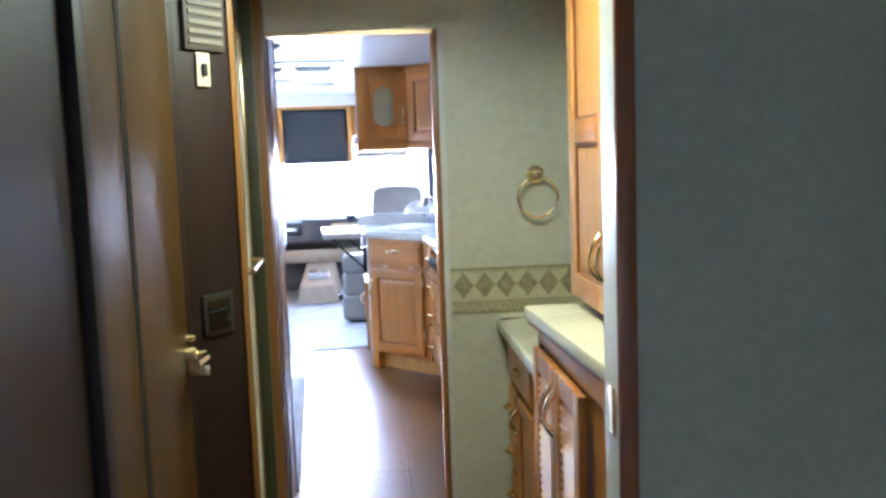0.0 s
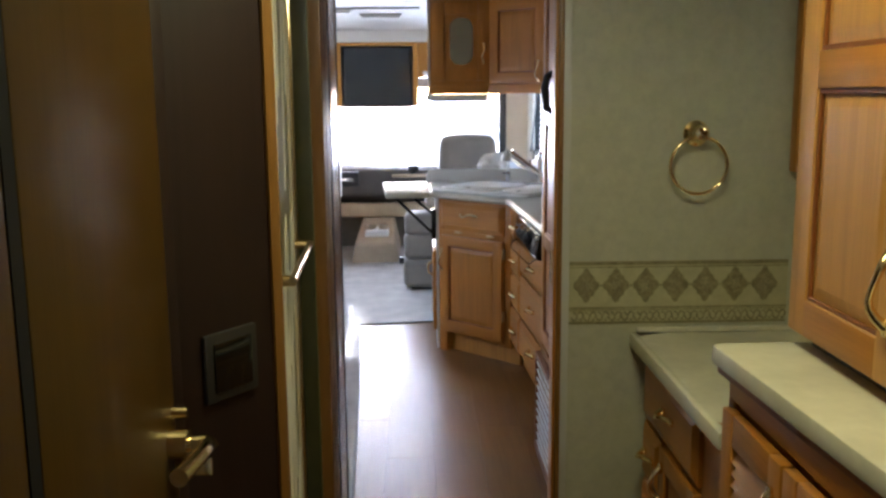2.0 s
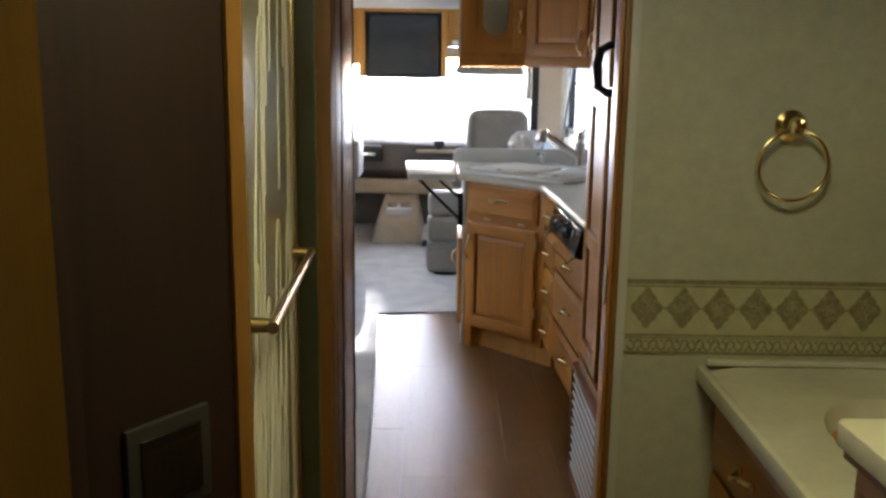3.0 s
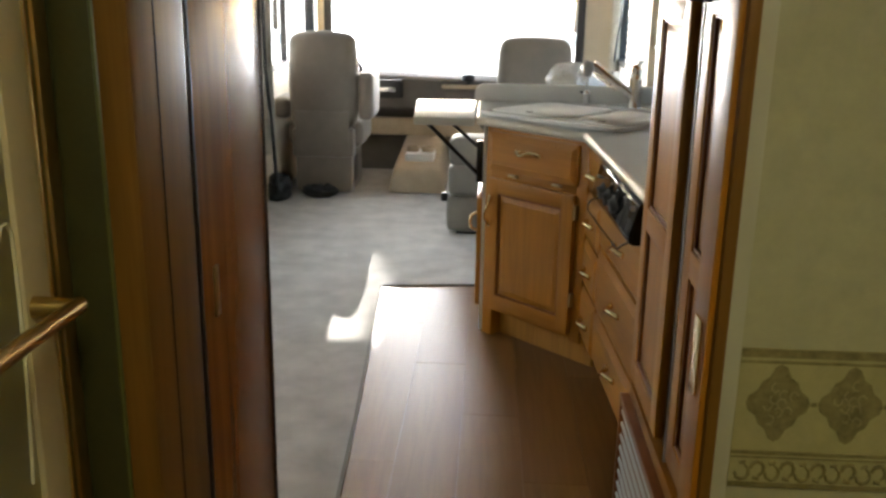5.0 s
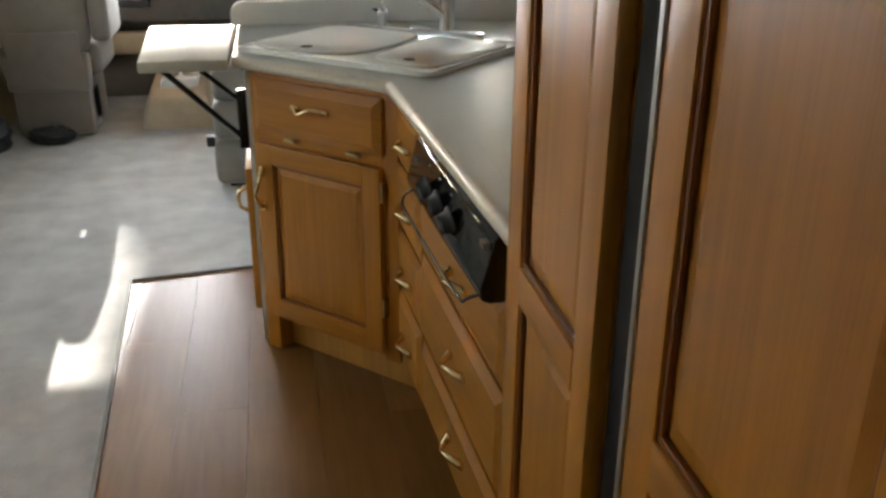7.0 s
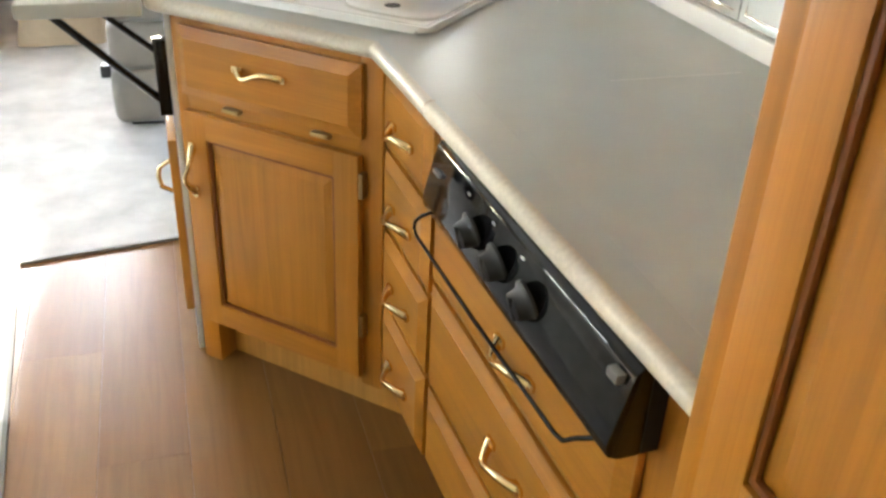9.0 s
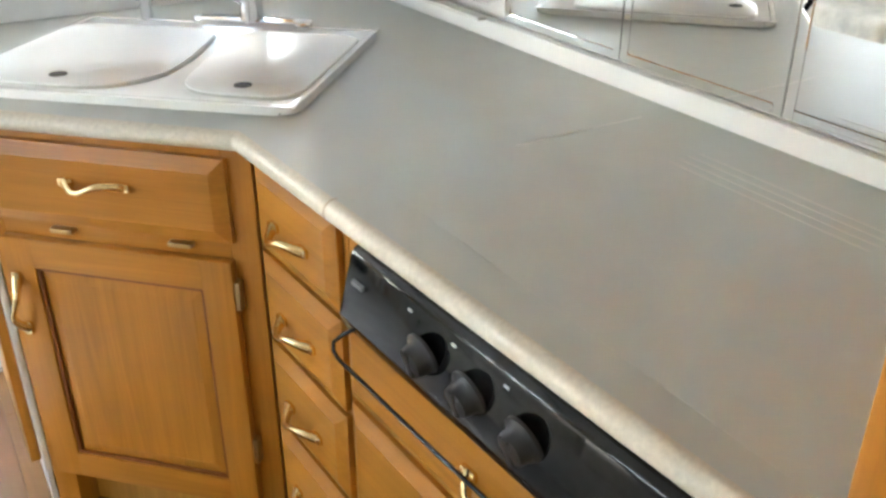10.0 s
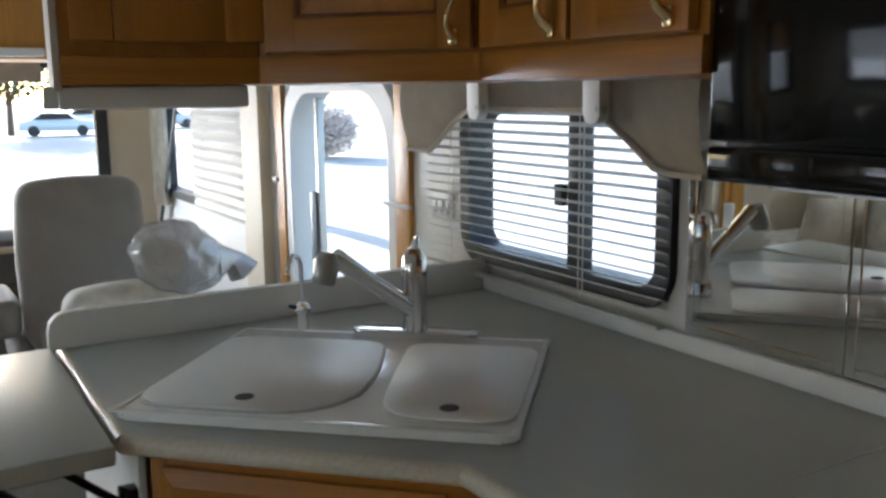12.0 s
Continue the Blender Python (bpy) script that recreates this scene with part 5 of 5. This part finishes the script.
hump = thing("engine_cover", pose(0, 0, 0), "beige engine cover with cup holders on the floor", "engine cover")
bm = bmesh.new()
profile_y(bm, [(8.02, 0.006), (8.08, 0.17), (8.2, 0.21), (8.6, 0.27), (8.93, 0.32), (8.93, 0.006)], -0.49, -0.07, 0.03)
for v in bm.verts:
    k = max(0.0, v.co.z) / 0.3
    v.co.x = -0.28 + (v.co.x + 0.28) * (1 - 0.3 * k)
part("cover", bm, M["tan"], hump)
# tray coloured white in place of the sun that falls on it
part("tray", boxm(-0.38, -0.17, 8.2, 8.42, 0.2, 0.265, 0.02), M["white"], hump)
for x in (-0.33, -0.22):
    part("cup_holder", lathe(bmesh.new(), [(0.045, 0), (0.045, 0.04), (0.036, 0.04), (0.036, 0.01)], (x, 8.31, 0.262), 18), M["tan"], hump)

def captain_chair(m, label, wrap=False):
    ch = thing("captain_chair", m, label, "captain chair", "cab seats")
    part("backrest", cushion(bmesh.new(), -0.22, 0.22, -0.09, 0.09, 0.5, 1.13, 0.07, 0.02), M["taupe"], ch)
    part("back_panel", boxm(-0.185, 0.185, -0.105, -0.085, 0.35, 0.62, 0.01), M["taupe"], ch)
    part("seat", cushion(bmesh.new(), -0.26, 0.26, 0.0, 0.52, 0.36, 0.54, 0.06, 0.015), M["taupe"], ch)
    part("lower_back", boxm(-0.215, 0.215, -0.1, 0.02, 0.3, 0.5, 0.03), M["taupe"], ch)
    part("skirt", boxm(-0.2, 0.2, -0.06, 0.42, 0.05, 0.34, 0.03), M["taupe"], ch)
    for s in (-1, 1):
        part("armrest", cushion(bmesh.new(), s * 0.29 - 0.05, s * 0.29 + 0.05, -0.06, 0.36, 0.56, 0.88 if s > 0 else 0.7, 0.04, 0.01), M["taupe"], ch)
    part("pedestal", merge(boxm(-0.15, 0.15, 0.05, 0.35, 0.0, 0.05, 0.01), boxm(0.17, 0.2, 0.0, 0.2, 0.1, 0.3, 0.01)), M["blackmat"], ch)
    return ch

captain_chair(pose(-0.92, 8.0, -0.03), "taupe upholstered driver captain chair seen from behind")
captain_chair(pose(0.497, 7.66, -0.03), "taupe upholstered passenger captain chair")
pw = thing("wrapped_pillow", pose(0.69, 7.0, 0.88, 0, 25, 10), "pillow wrapped in shiny clear plastic", "pillow")
bm = bmesh.new()
bmesh.ops.create_icosphere(bm, subdivisions=5, radius=1.0)
for v in bm.verts:
    n_ = noise.noise(v.co * 2.3) * 0.1 + noise.noise(v.co * 6.0) * 0.035
    v.co = Vector((v.co.x * 0.16, v.co.y * 0.12, v.co.z * 0.125)) * (1 + n_)
part("wrap", bm, M["plastic"], pw)
bm = bmesh.new()
tube(bm, [(0.12, 0.0, 0.03), (0.17, 0.0, 0.055), (0.2, 0.005, 0.06), (0.25, 0.0, 0.03)], [0.08, 0.045, 0.035, 0.06], 14)
for v in bm.verts:
    v.co += Vector((1, 1, 1)) * noise.noise(v.co * 28) * 0.02
part("gathered_end", bm, M["plastic"], pw)
ot = thing("lounge_chair", pose(0, 0, 0), "grey upholstered lounge chair with stacked padded back", "chair")
for k, (z0, z1) in enumerate(((0.03, 0.24), (0.24, 0.42), (0.42, 0.58))):
    part("cushion", cushion(bmesh.new(), -0.012 + 0.006 * k, 0.5, 6.9, 7.13, z0, z1, 0.04, 0.01), M["grey_uph"], ot)
part("seat", cushion(bmesh.new(), 0.02, 0.5, 7.13, 7.5, 0.3, 0.45, 0.05, 0.01), M["grey_uph"], ot)
part("back_cushion", cushion(bmesh.new(), 0.33, 0.69, 6.93, 7.1, 0.45, 0.8, 0.06, 0.02), M["velour"], ot)
part("side_lever", boxm(-0.05, -0.012, 6.95, 7.0, 0.2, 0.25, 0.008), M["blackmat"], ot)
part("foot", boxm(0.04, 0.45, 6.96, 7.45, 0.006, 0.03), M["blackmat"], ot)

bag = thing("dark_bag", pose(-1.2, 7.75, 0.006), "crumpled black bag beside the driver seat", "bag")
bm = bmesh.new()
bmesh.ops.create_icosphere(bm, subdivisions=4, radius=1.0)
for v in bm.verts:
    n_ = noise.noise(v.co * 2.2 + Vector((3, 1, 2))) * 0.3
    v.co = Vector((v.co.x * 0.09, v.co.y * 0.12, max(-0.07, v.co.z * 0.1) + 0.07)) * (1 + n_)
    v.co.z = max(0.0, v.co.z)
part("bag", bm, M["blackmat"], bag)
shoe = thing("dark_cloth", pose(-0.93, 7.84, 0.006), "crumpled black cloth on the carpet behind the seat", "cloth")
bm = bmesh.new()
bmesh.ops.create_icosphere(bm, subdivisions=4, radius=1.0)
for v in bm.verts:
    n_ = noise.noise(v.co * 3 + Vector((1, 5, 2))) * 0.35
    v.co = Vector((v.co.x * 0.12, v.co.y * 0.07, (v.co.z + 0.9) * 0.045)) * (1 + n_)
    v.co.z = max(0.0, v.co.z)
part("cloth", bm, M["blackmat"], shoe)
belt = thing("seat_belt", pose(0, 0, 0), "black seat belt hanging on the driver side wall", "seat belt")
part("strap", tube(bmesh.new(), [(-1.215, 7.5, 1.55), (-1.2, 7.49, 1.4), (-1.2, 7.5, 0.9), (-1.18, 7.55, 0.5), (-1.17, 7.6, 0.12)], 0.012, 8), M["blackmat"], belt)
belt2 = thing("seat_belt", pose(0, 0, 0), "black seat belt on the passenger side wall", "seat belt")
part("strap", tube(bmesh.new(), [(1.2, 8.78, 1.55), (1.2, 8.87, 1.325), (1.19, 9.06, 1.01), (1.2, 9.33, 0.68)], 0.022, 8, 0.4), M["blackmat"], belt2)

def curtain(m, width, z0, z1, folds, label):
    c = thing("curtain", m, label, "curtain", "cab curtains")
    bm = bmesh.new()
    N = folds * 8
    lo, hi = [], []
    for k in range(N + 1):
        u = k / N
        d = 0.022 * math.sin(2 * math.pi * folds * u) + 0.006 * math.sin(9 * u)
        lo.append(bm.verts.new((u * width * 0.92, d * 1.2, z0)))
        hi.append(bm.verts.new((u * width, d, z1)))
    for k in range(N):
        bm.faces.new((lo[k], lo[k + 1], hi[k + 1], hi[k]))
    bmesh.ops.solidify(bm, geom=bm.faces[:], thickness=0.004)
    part("cloth", bm, M["velour"], c)
    part("track", boxm(-0.02, width + 0.02, -0.012, 0.012, z1, z1 + 0.02, 0.003), M["trim"], c)
curtain(pose(-1.205, 7.50, 0, 0, 0, 90), 0.16, 0.35, 1.62, 4, "grey cloth curtain gathered beside the driver window")
curtain(pose(1.2, 9.42, 0, 0, 0, -90), 0.3, 0.8, 1.62, 5, "grey cloth curtain gathered beside the passenger window")

# ---- slide-out: sofa, pillows, windows ----
window_frame("window_4", pose(SLIDE_X, 4.8, 1.24, 0, 0, 90), 1.02, 0.54, "black framed window behind the sofa", (0.5,), 0.06)
window_frame("window_5", pose(SLIDE_X, 6.3, 1.24, 0, 0, 90), 1.22, 0.54, "black framed window behind the sofa", (0.5,), 0.06)
w6 = window_frame("window_6", pose(-1.685, SLIDE_Y1, 1.27), 0.35, 0.72, "narrow end window of the slide-out", (), 0.05)
shd = thing("pleated_blind", pose(-1.685, SLIDE_Y1 - 0.03, 1.5), "orange cloth shade half drawn", "blind")
for k in range(6):
    part("fold", boxm(-0.15, 0.15, -0.008 - 0.004 * (k % 2), 0.0, 0.12 - 0.05 * k - 0.048, 0.12 - 0.05 * k, 0.003), M["orange"], shd)
for yc, w in ((4.8, 0.98), (6.3, 1.18)):
    bl = thing("window_blind", pose(SLIDE_X + 0.03, yc, 1.5, 0, 0, 90), "cream horizontal blind half raised over the sofa window", "blind", "sofa window blinds")
    part("head_rail", boxm(-w / 2, w / 2, -0.015, 0.015, -0.002, 0.028, 0.003), M["cream"], bl)
    me = None
    for j in range(11):
        if me is None:
            bm = bmesh.new()
            profile_y(bm, [(-0.01, -0.0075), (-0.009, -0.0085), (0.01, 0.0075), (0.009, 0.0085)], -w / 2 + 0.01, w / 2 - 0.01)
            ob = part("slat", bm, M["slat"], bl, smooth=False, mtx=pose(0, 0, -0.015))
            me = ob.data
        else:
            ob = new("slat", me)
            ob.parent = bl
            ob.matrix_basis = pose(0, 0, -0.015 - 0.025 * j)
    part("bottom_rail", boxm(-w / 2 + 0.01, w / 2 - 0.01, -0.012, 0.012, -0.31, -0.292, 0.003), M["cream"], bl)
structure("trim_white_post", boxm(-1.33, -1.30, 7.36, 7.4185, 0.006, 0.8, 0.006), M["white"], "short white post beside the sofa arm")
structure("trim_door_post", boxm(XR - 0.05, XR - 0.001, 7.58, 7.80, 0.0, ZC), M["cream"], "cream post between door and side window")
structure("trim_slide_post", merge(boxm(-1.44, -1.35, 7.40, 7.449, -0.0, 1.9), boxm(-1.35, XL - 0.0605, 7.42, 7.449, 0.0, 1.9)), M["oak_light"], "light oak post at the slide-out end")
so = thing("sofa", pose(0, 0, 0), "pale velour sofa along the slide-out wall", "sofa")
part("base", boxm(-2.0, -1.38, 3.9, 7.35, 0.0, 0.3, 0.03), M["velour"], so)
for a, b in ((4.12, 5.08), (5.09, 6.05), (6.06, 7.1)):
    part("seat_cushion", cushion(bmesh.new(), -1.98, -1.35, a, b, 0.28, 0.46, 0.05, 0.015), M["velour"], so)
    part("back_cushion", cushion(bmesh.new(), -2.03, -1.82, a, b, 0.44, 0.9, 0.07, 0.02), M["velour"], so)
part("arm", cushion(bmesh.new(), -2.0, -1.35, 7.11, 7.38, 0.0, 0.62, 0.06, 0.015), M["velour"], so)
part("arm", cushion(bmesh.new(), -2.0, -1.35, 3.88, 4.11, 0.0, 0.62, 0.06, 0.015), M["velour"], so)
part("pull_tab", boxm(-1.378, -1.372, 6.75, 6.77, 0.08, 0.16), M["blackmat"], so)
def pillow(x, y, z, rx, ry, rz, s, mat, label):
    p = thing("pillow", pose(x, y, z, rx, ry, rz), label, "pillow", "sofa pillows")
    bm = bmesh.new()
    N = 14
    top, bot = {}, {}
    for i in range(N + 1):
        for j in range(N + 1):
            u, v = -1 + 2 * i / N, -1 + 2 * j / N
            h = 0.3 * (max(0.0, (1 - u ** 4) * (1 - v ** 4)) ** 0.6)
            pin = 1 - 0.08 * (1 - abs(u * v))
            a, b = u * pin if abs(u) > abs(v) else u * pin, v * pin
            top[i, j] = bm.verts.new((a * s, h * s, b * s))
            bot[i, j] = top[i, j] if h == 0 else bm.verts.new((a * s, -h * s, b * s))
    for i in range(N):
        for j in range(N):
            bm.faces.new((top[i, j], top[i + 1, j], top[i + 1, j + 1], top[i, j + 1]))
            q = (bot[i, j], bot[i, j + 1], bot[i + 1, j + 1], bot[i + 1, j])
            bm.faces.new(q)
    part("cover", bm, M[mat], p)
pillow(-1.62, 6.98, 0.66, 18, 0, 10, 0.21, "beige", "beige throw pillow against the sofa arm")
pillow(-1.76, 6.3, 0.68, 0, 20, 90, 0.23, "velour", "pale velour throw pillow on the sofa")
pillow(-1.72, 5.75, 0.68, 0, 18, 80, 0.23, "beige", "beige throw pillow on the sofa")
pillow(-1.76, 5.2, 0.68, 0, 20, 95, 0.23, "velour", "pale velour throw pillow on the sofa")
pillow(-1.74, 4.5, 0.67, 0, 18, 88, 0.22, "gold", "golden yellow throw pillow on the sofa")

# ceiling fittings
for x, y, sx, sy in ((-0.35, 4.3, 0.3, 0.12), (-0.45, 5.6, 0.3, 0.1), (-0.1, 5.6, 0.25, 0.1), (-0.5, 6.6, 0.35, 0.12), (-0.15, 7.0, 0.3, 0.12)):
    cl = thing("ceiling_light", pose(x, y, ZC), "flush white ceiling light, off", "ceiling light", "ceiling lights")
    part("frame", boxm(-sx / 2, sx / 2, -sy / 2, sy / 2, -0.014, 0.0, 0.005), M["trim"], cl)
    part("diffuser", boxm(-sx / 2 + 0.015, sx / 2 - 0.015, -sy / 2 + 0.015, sy / 2 - 0.015, -0.03, -0.012, 0.008), M["white"], cl)
structure("trim_ceiling", merge(boxm(XL, 0.12, 5.17, 5.2, ZC - 0.012, ZC), boxm(XL, 0.12, 6.5, 6.52, ZC - 0.01, ZC)), M["steel"], "thin ceiling seam strips")

# ---- outside ----
structure("ground", boxm(-400, 400, -400, 400, -1.1, -0.95), M["concrete"], "pale concrete lot round the motorhome")
def clump_plant(name, m, size, count, mat, label, cat, seed, trunk=0.0):
    rn = random.Random(seed)
    t = thing(name, m, label, cat)
    bm = bmesh.new()
    vs, fs = [], []
    for k in range(count):
        d = Vector((rn.gauss(0, 1), rn.gauss(0, 1), rn.gauss(0, 1))).normalized() * (rn.random() ** 0.4)
        c = Vector((d.x * size[0], d.y * size[1], trunk + size[2] * (1 + d.z)))
        s_ = 0.05 * size[2] * (0.6 + rn.random())
        u = Vector((rn.gauss(0, 1), rn.gauss(0, 1), rn.gauss(0, 1))).normalized()
        w = u.orthogonal().normalized()
        q = [bm.verts.new(c + a * s_ * 1.6 * u + b * s_ * w) for a, b in ((-1, 0), (0, -0.6), (1, 0), (0, 0.6))]
        bm.faces.new(q)
    part("crown", bm, M[mat], t)
    bm = bmesh.new()
    if trunk:
        tube(bm, [(0, 0, 0), (0.05, 0, trunk), (0.0, 0.05, trunk + size[2])], [0.22, 0.16, 0.06], 8)
    for k in range(7):
        a = k * 0.9
        tube(bm, [(0, 0, trunk * 0.8), (0.4 * size[0] * math.cos(a), 0.4 * size[1] * math.sin(a), trunk + size[2] * 0.7), (0.75 * size[0] * math.cos(a), 0.75 * size[1] * math.sin(a), trunk + size[2] * 1.3)], [0.06, 0.04, 0.015], 6)
    part("trunk", bm, M["bark"], t)
clump_plant("bush", pose(13.5, 35.5, -0.95), (1.5, 1.5, 1.0), 5200, "bush", "dry brown bush at the edge of the lot", "bush", 5)
clump_plant("tree", pose(-14, 62, -0.95), (4, 4, 3.2), 2600, "leafgreen", "green tree beyond the lot", "tree", 6, 2.2)
clump_plant("tree", pose(6, 66, -0.95), (4, 4, 3.0), 2600, "leafgreen", "green tree beyond the lot", "tree", 7, 2.2)

# unseen tall tree, added so its leaning crown dims part of the floor sun
shade_tree = thing("tree", pose(5.5, 28, -0.95), "unseen tall tree, added to thin the sun on the floor", "tree")
part("trunk", merge(tube(bmesh.new(), [(0, 0, 0), (-0.1, 0, 3.5), (-0.9, 0.1, 6.2), (-2.6, 0.1, 8.4)], [0.3, 0.24, 0.18, 0.1], 10), tube(bmesh.new(), [(-0.9, 0.1, 6.2), (-3.0, 0.5, 9.0), (-5.6, 0.3, 10.4)], [0.12, 0.08, 0.03], 8), tube(bmesh.new(), [(-0.5, 0.1, 5.5), (0.6, -0.3, 8.2), (1.0, -0.3, 10.5)], [0.13, 0.08, 0.03], 8)), M["bark"], shade_tree)
rn = random.Random(12)
bm = bmesh.new()
for k in range(54000):
    d = [rn.uniform(-1, 1) for _ in range(3)]
    if sum(abs(v) ** 3 for v in d) > 0.85 + 0.3 * rn.random():
        continue
    c = Vector((-4.93 + d[0] * 3.0, d[1] * 2.1, 8.6 + d[2] * 2.1))
    u = Vector((rn.gauss(0, 1), rn.gauss(0, 1), rn.gauss(0, 1))).normalized()
    w = u.orthogonal().normalized()
    r = 0.06 + 0.035 * rn.random()
    bm.faces.new([bm.verts.new(c + a * r * 1.5 * u + b * r * w) for a, b in ((-1, 0), (0, -0.6), (1, 0), (0, 0.6))])
part("crown", bm, M["leafgreen"], shade_tree)


def parked_car(m, mat, label):
    c = thing("parked_car", m, label, "car", "parked cars")
    bm = bmesh.new()
    profile_y(bm, [(-2.2, 0.3), (-2.25, 0.7), (-1.9, 0.9), (-1.1, 0.98), (-0.6, 1.42), (0.9, 1.45), (1.6, 1.0), (2.2, 0.9), (2.25, 0.35)], -0.85, 0.85, 0.06)
    part("body", bm, M[mat], c)
    for x in (-0.86, 0.845):
        bm = bmesh.new()
        profile_y(bm, [(-0.95, 1.0), (-0.55, 1.35), (0.85, 1.38), (1.4, 1.0)], x, x + 0.015)
        part("side_glass", bm, M["black"], c)
    for y in (-1.35, 1.4):
        for s in (-1, 1):
            wh = part("wheel", lathe(bmesh.new(), [(0.2, -0.1), (0.32, -0.1), (0.33, 0.0), (0.32, 0.1), (0.2, 0.1)], n=20), M["blackmat"], c, mtx=pose(s * 0.78, y, 0.33, 0, 90, 0))
            part("rim", lathe(bmesh.new(), [(0.001, 0), (0.2, 0.0), (0.2, 0.02), (0.001, 0.03)], (0, 0, s * 0.09), 16), M["steel"], wh)
parked_car(pose(8.5, 64, -0.95, 0, 0, 80), "carpaint", "blue-grey parked car across the lot")
parked_car(pose(12.5, 78, -0.95, 0, 0, 95), "carwhite", "white parked car across the lot")
parked_car(pose(17.0, 72, -0.95, 0, 0, 85), "carpaint", "blue-grey parked car across the lot")

# ---- floors: carpet, then laminate planks ----
cpts = [(-0.135, 3.2), (-0.195, 4.5), (-0.282, 5.9), (-0.27, 5.94), (0.198, 6.0), (0.198, 6.1), (0.75, 6.12), (0.75, 7.6), (XR, 7.6), (XR, YF), (XL, YF), (XL, SLIDE_Y1), (SLIDE_X, SLIDE_Y1), (SLIDE_X, SLIDE_Y0), (XL, SLIDE_Y0), (XL, 3.2)]
cp = tagged(part("carpet", prism(bmesh.new(), cpts[::-1], -0.012, 0.006), M["carpet"], smooth=False), "grey plush carpet with worn tracks", "", "", "structure")
structure("trim_carpet_edge", merge(prism(bmesh.new(), [(-0.272, 5.93), (0.198, 5.99), (0.198, 6.001), (-0.27, 5.941)], 0.0, 0.0085), prism(bmesh.new(), [(-0.14, 3.2), (-0.131, 3.2), (-0.189, 4.5), (-0.274, 5.93), (-0.284, 5.93), (-0.2, 4.5)], 0.0, 0.0085)), M["grey_uph"], "bound edge strip of the carpet")
structure("carpet_bedroom", boxm(XL, XR, YB, 1.07, -0.012, 0.004), M["carpet"], "grey bedroom carpet")
lamf = tagged(new("laminate_floor"), "reddish wood laminate planks in bathroom and galley", "", "", "structure")
PW, PL = 0.192, 1.2
row = 0
x = -0.42
meshes = {}
while x < 0.7:
    y = 1.07 - (row * 0.43) % PL
    while y < 6.1:
        a, b = max(y, 1.07), min(y + PL, 6.12)
        if b - a > 0.05:
            key = round(b - a, 3)
            if key not in meshes:
                ob = part("plank", boxm(0.0002, PW - 0.0002, 0.0002, b - a - 0.0002, -0.01, 0.0, 0.0007, 1), M["laminate"], lamf, smooth=False, mtx=pose(x, a, 0))
                meshes[key] = ob.data
            else:
                ob = new("plank", meshes[key])
                ob.parent = lamf
                ob.matrix_basis = pose(x, a, 0)
        y += PL
    x += PW
    row += 1
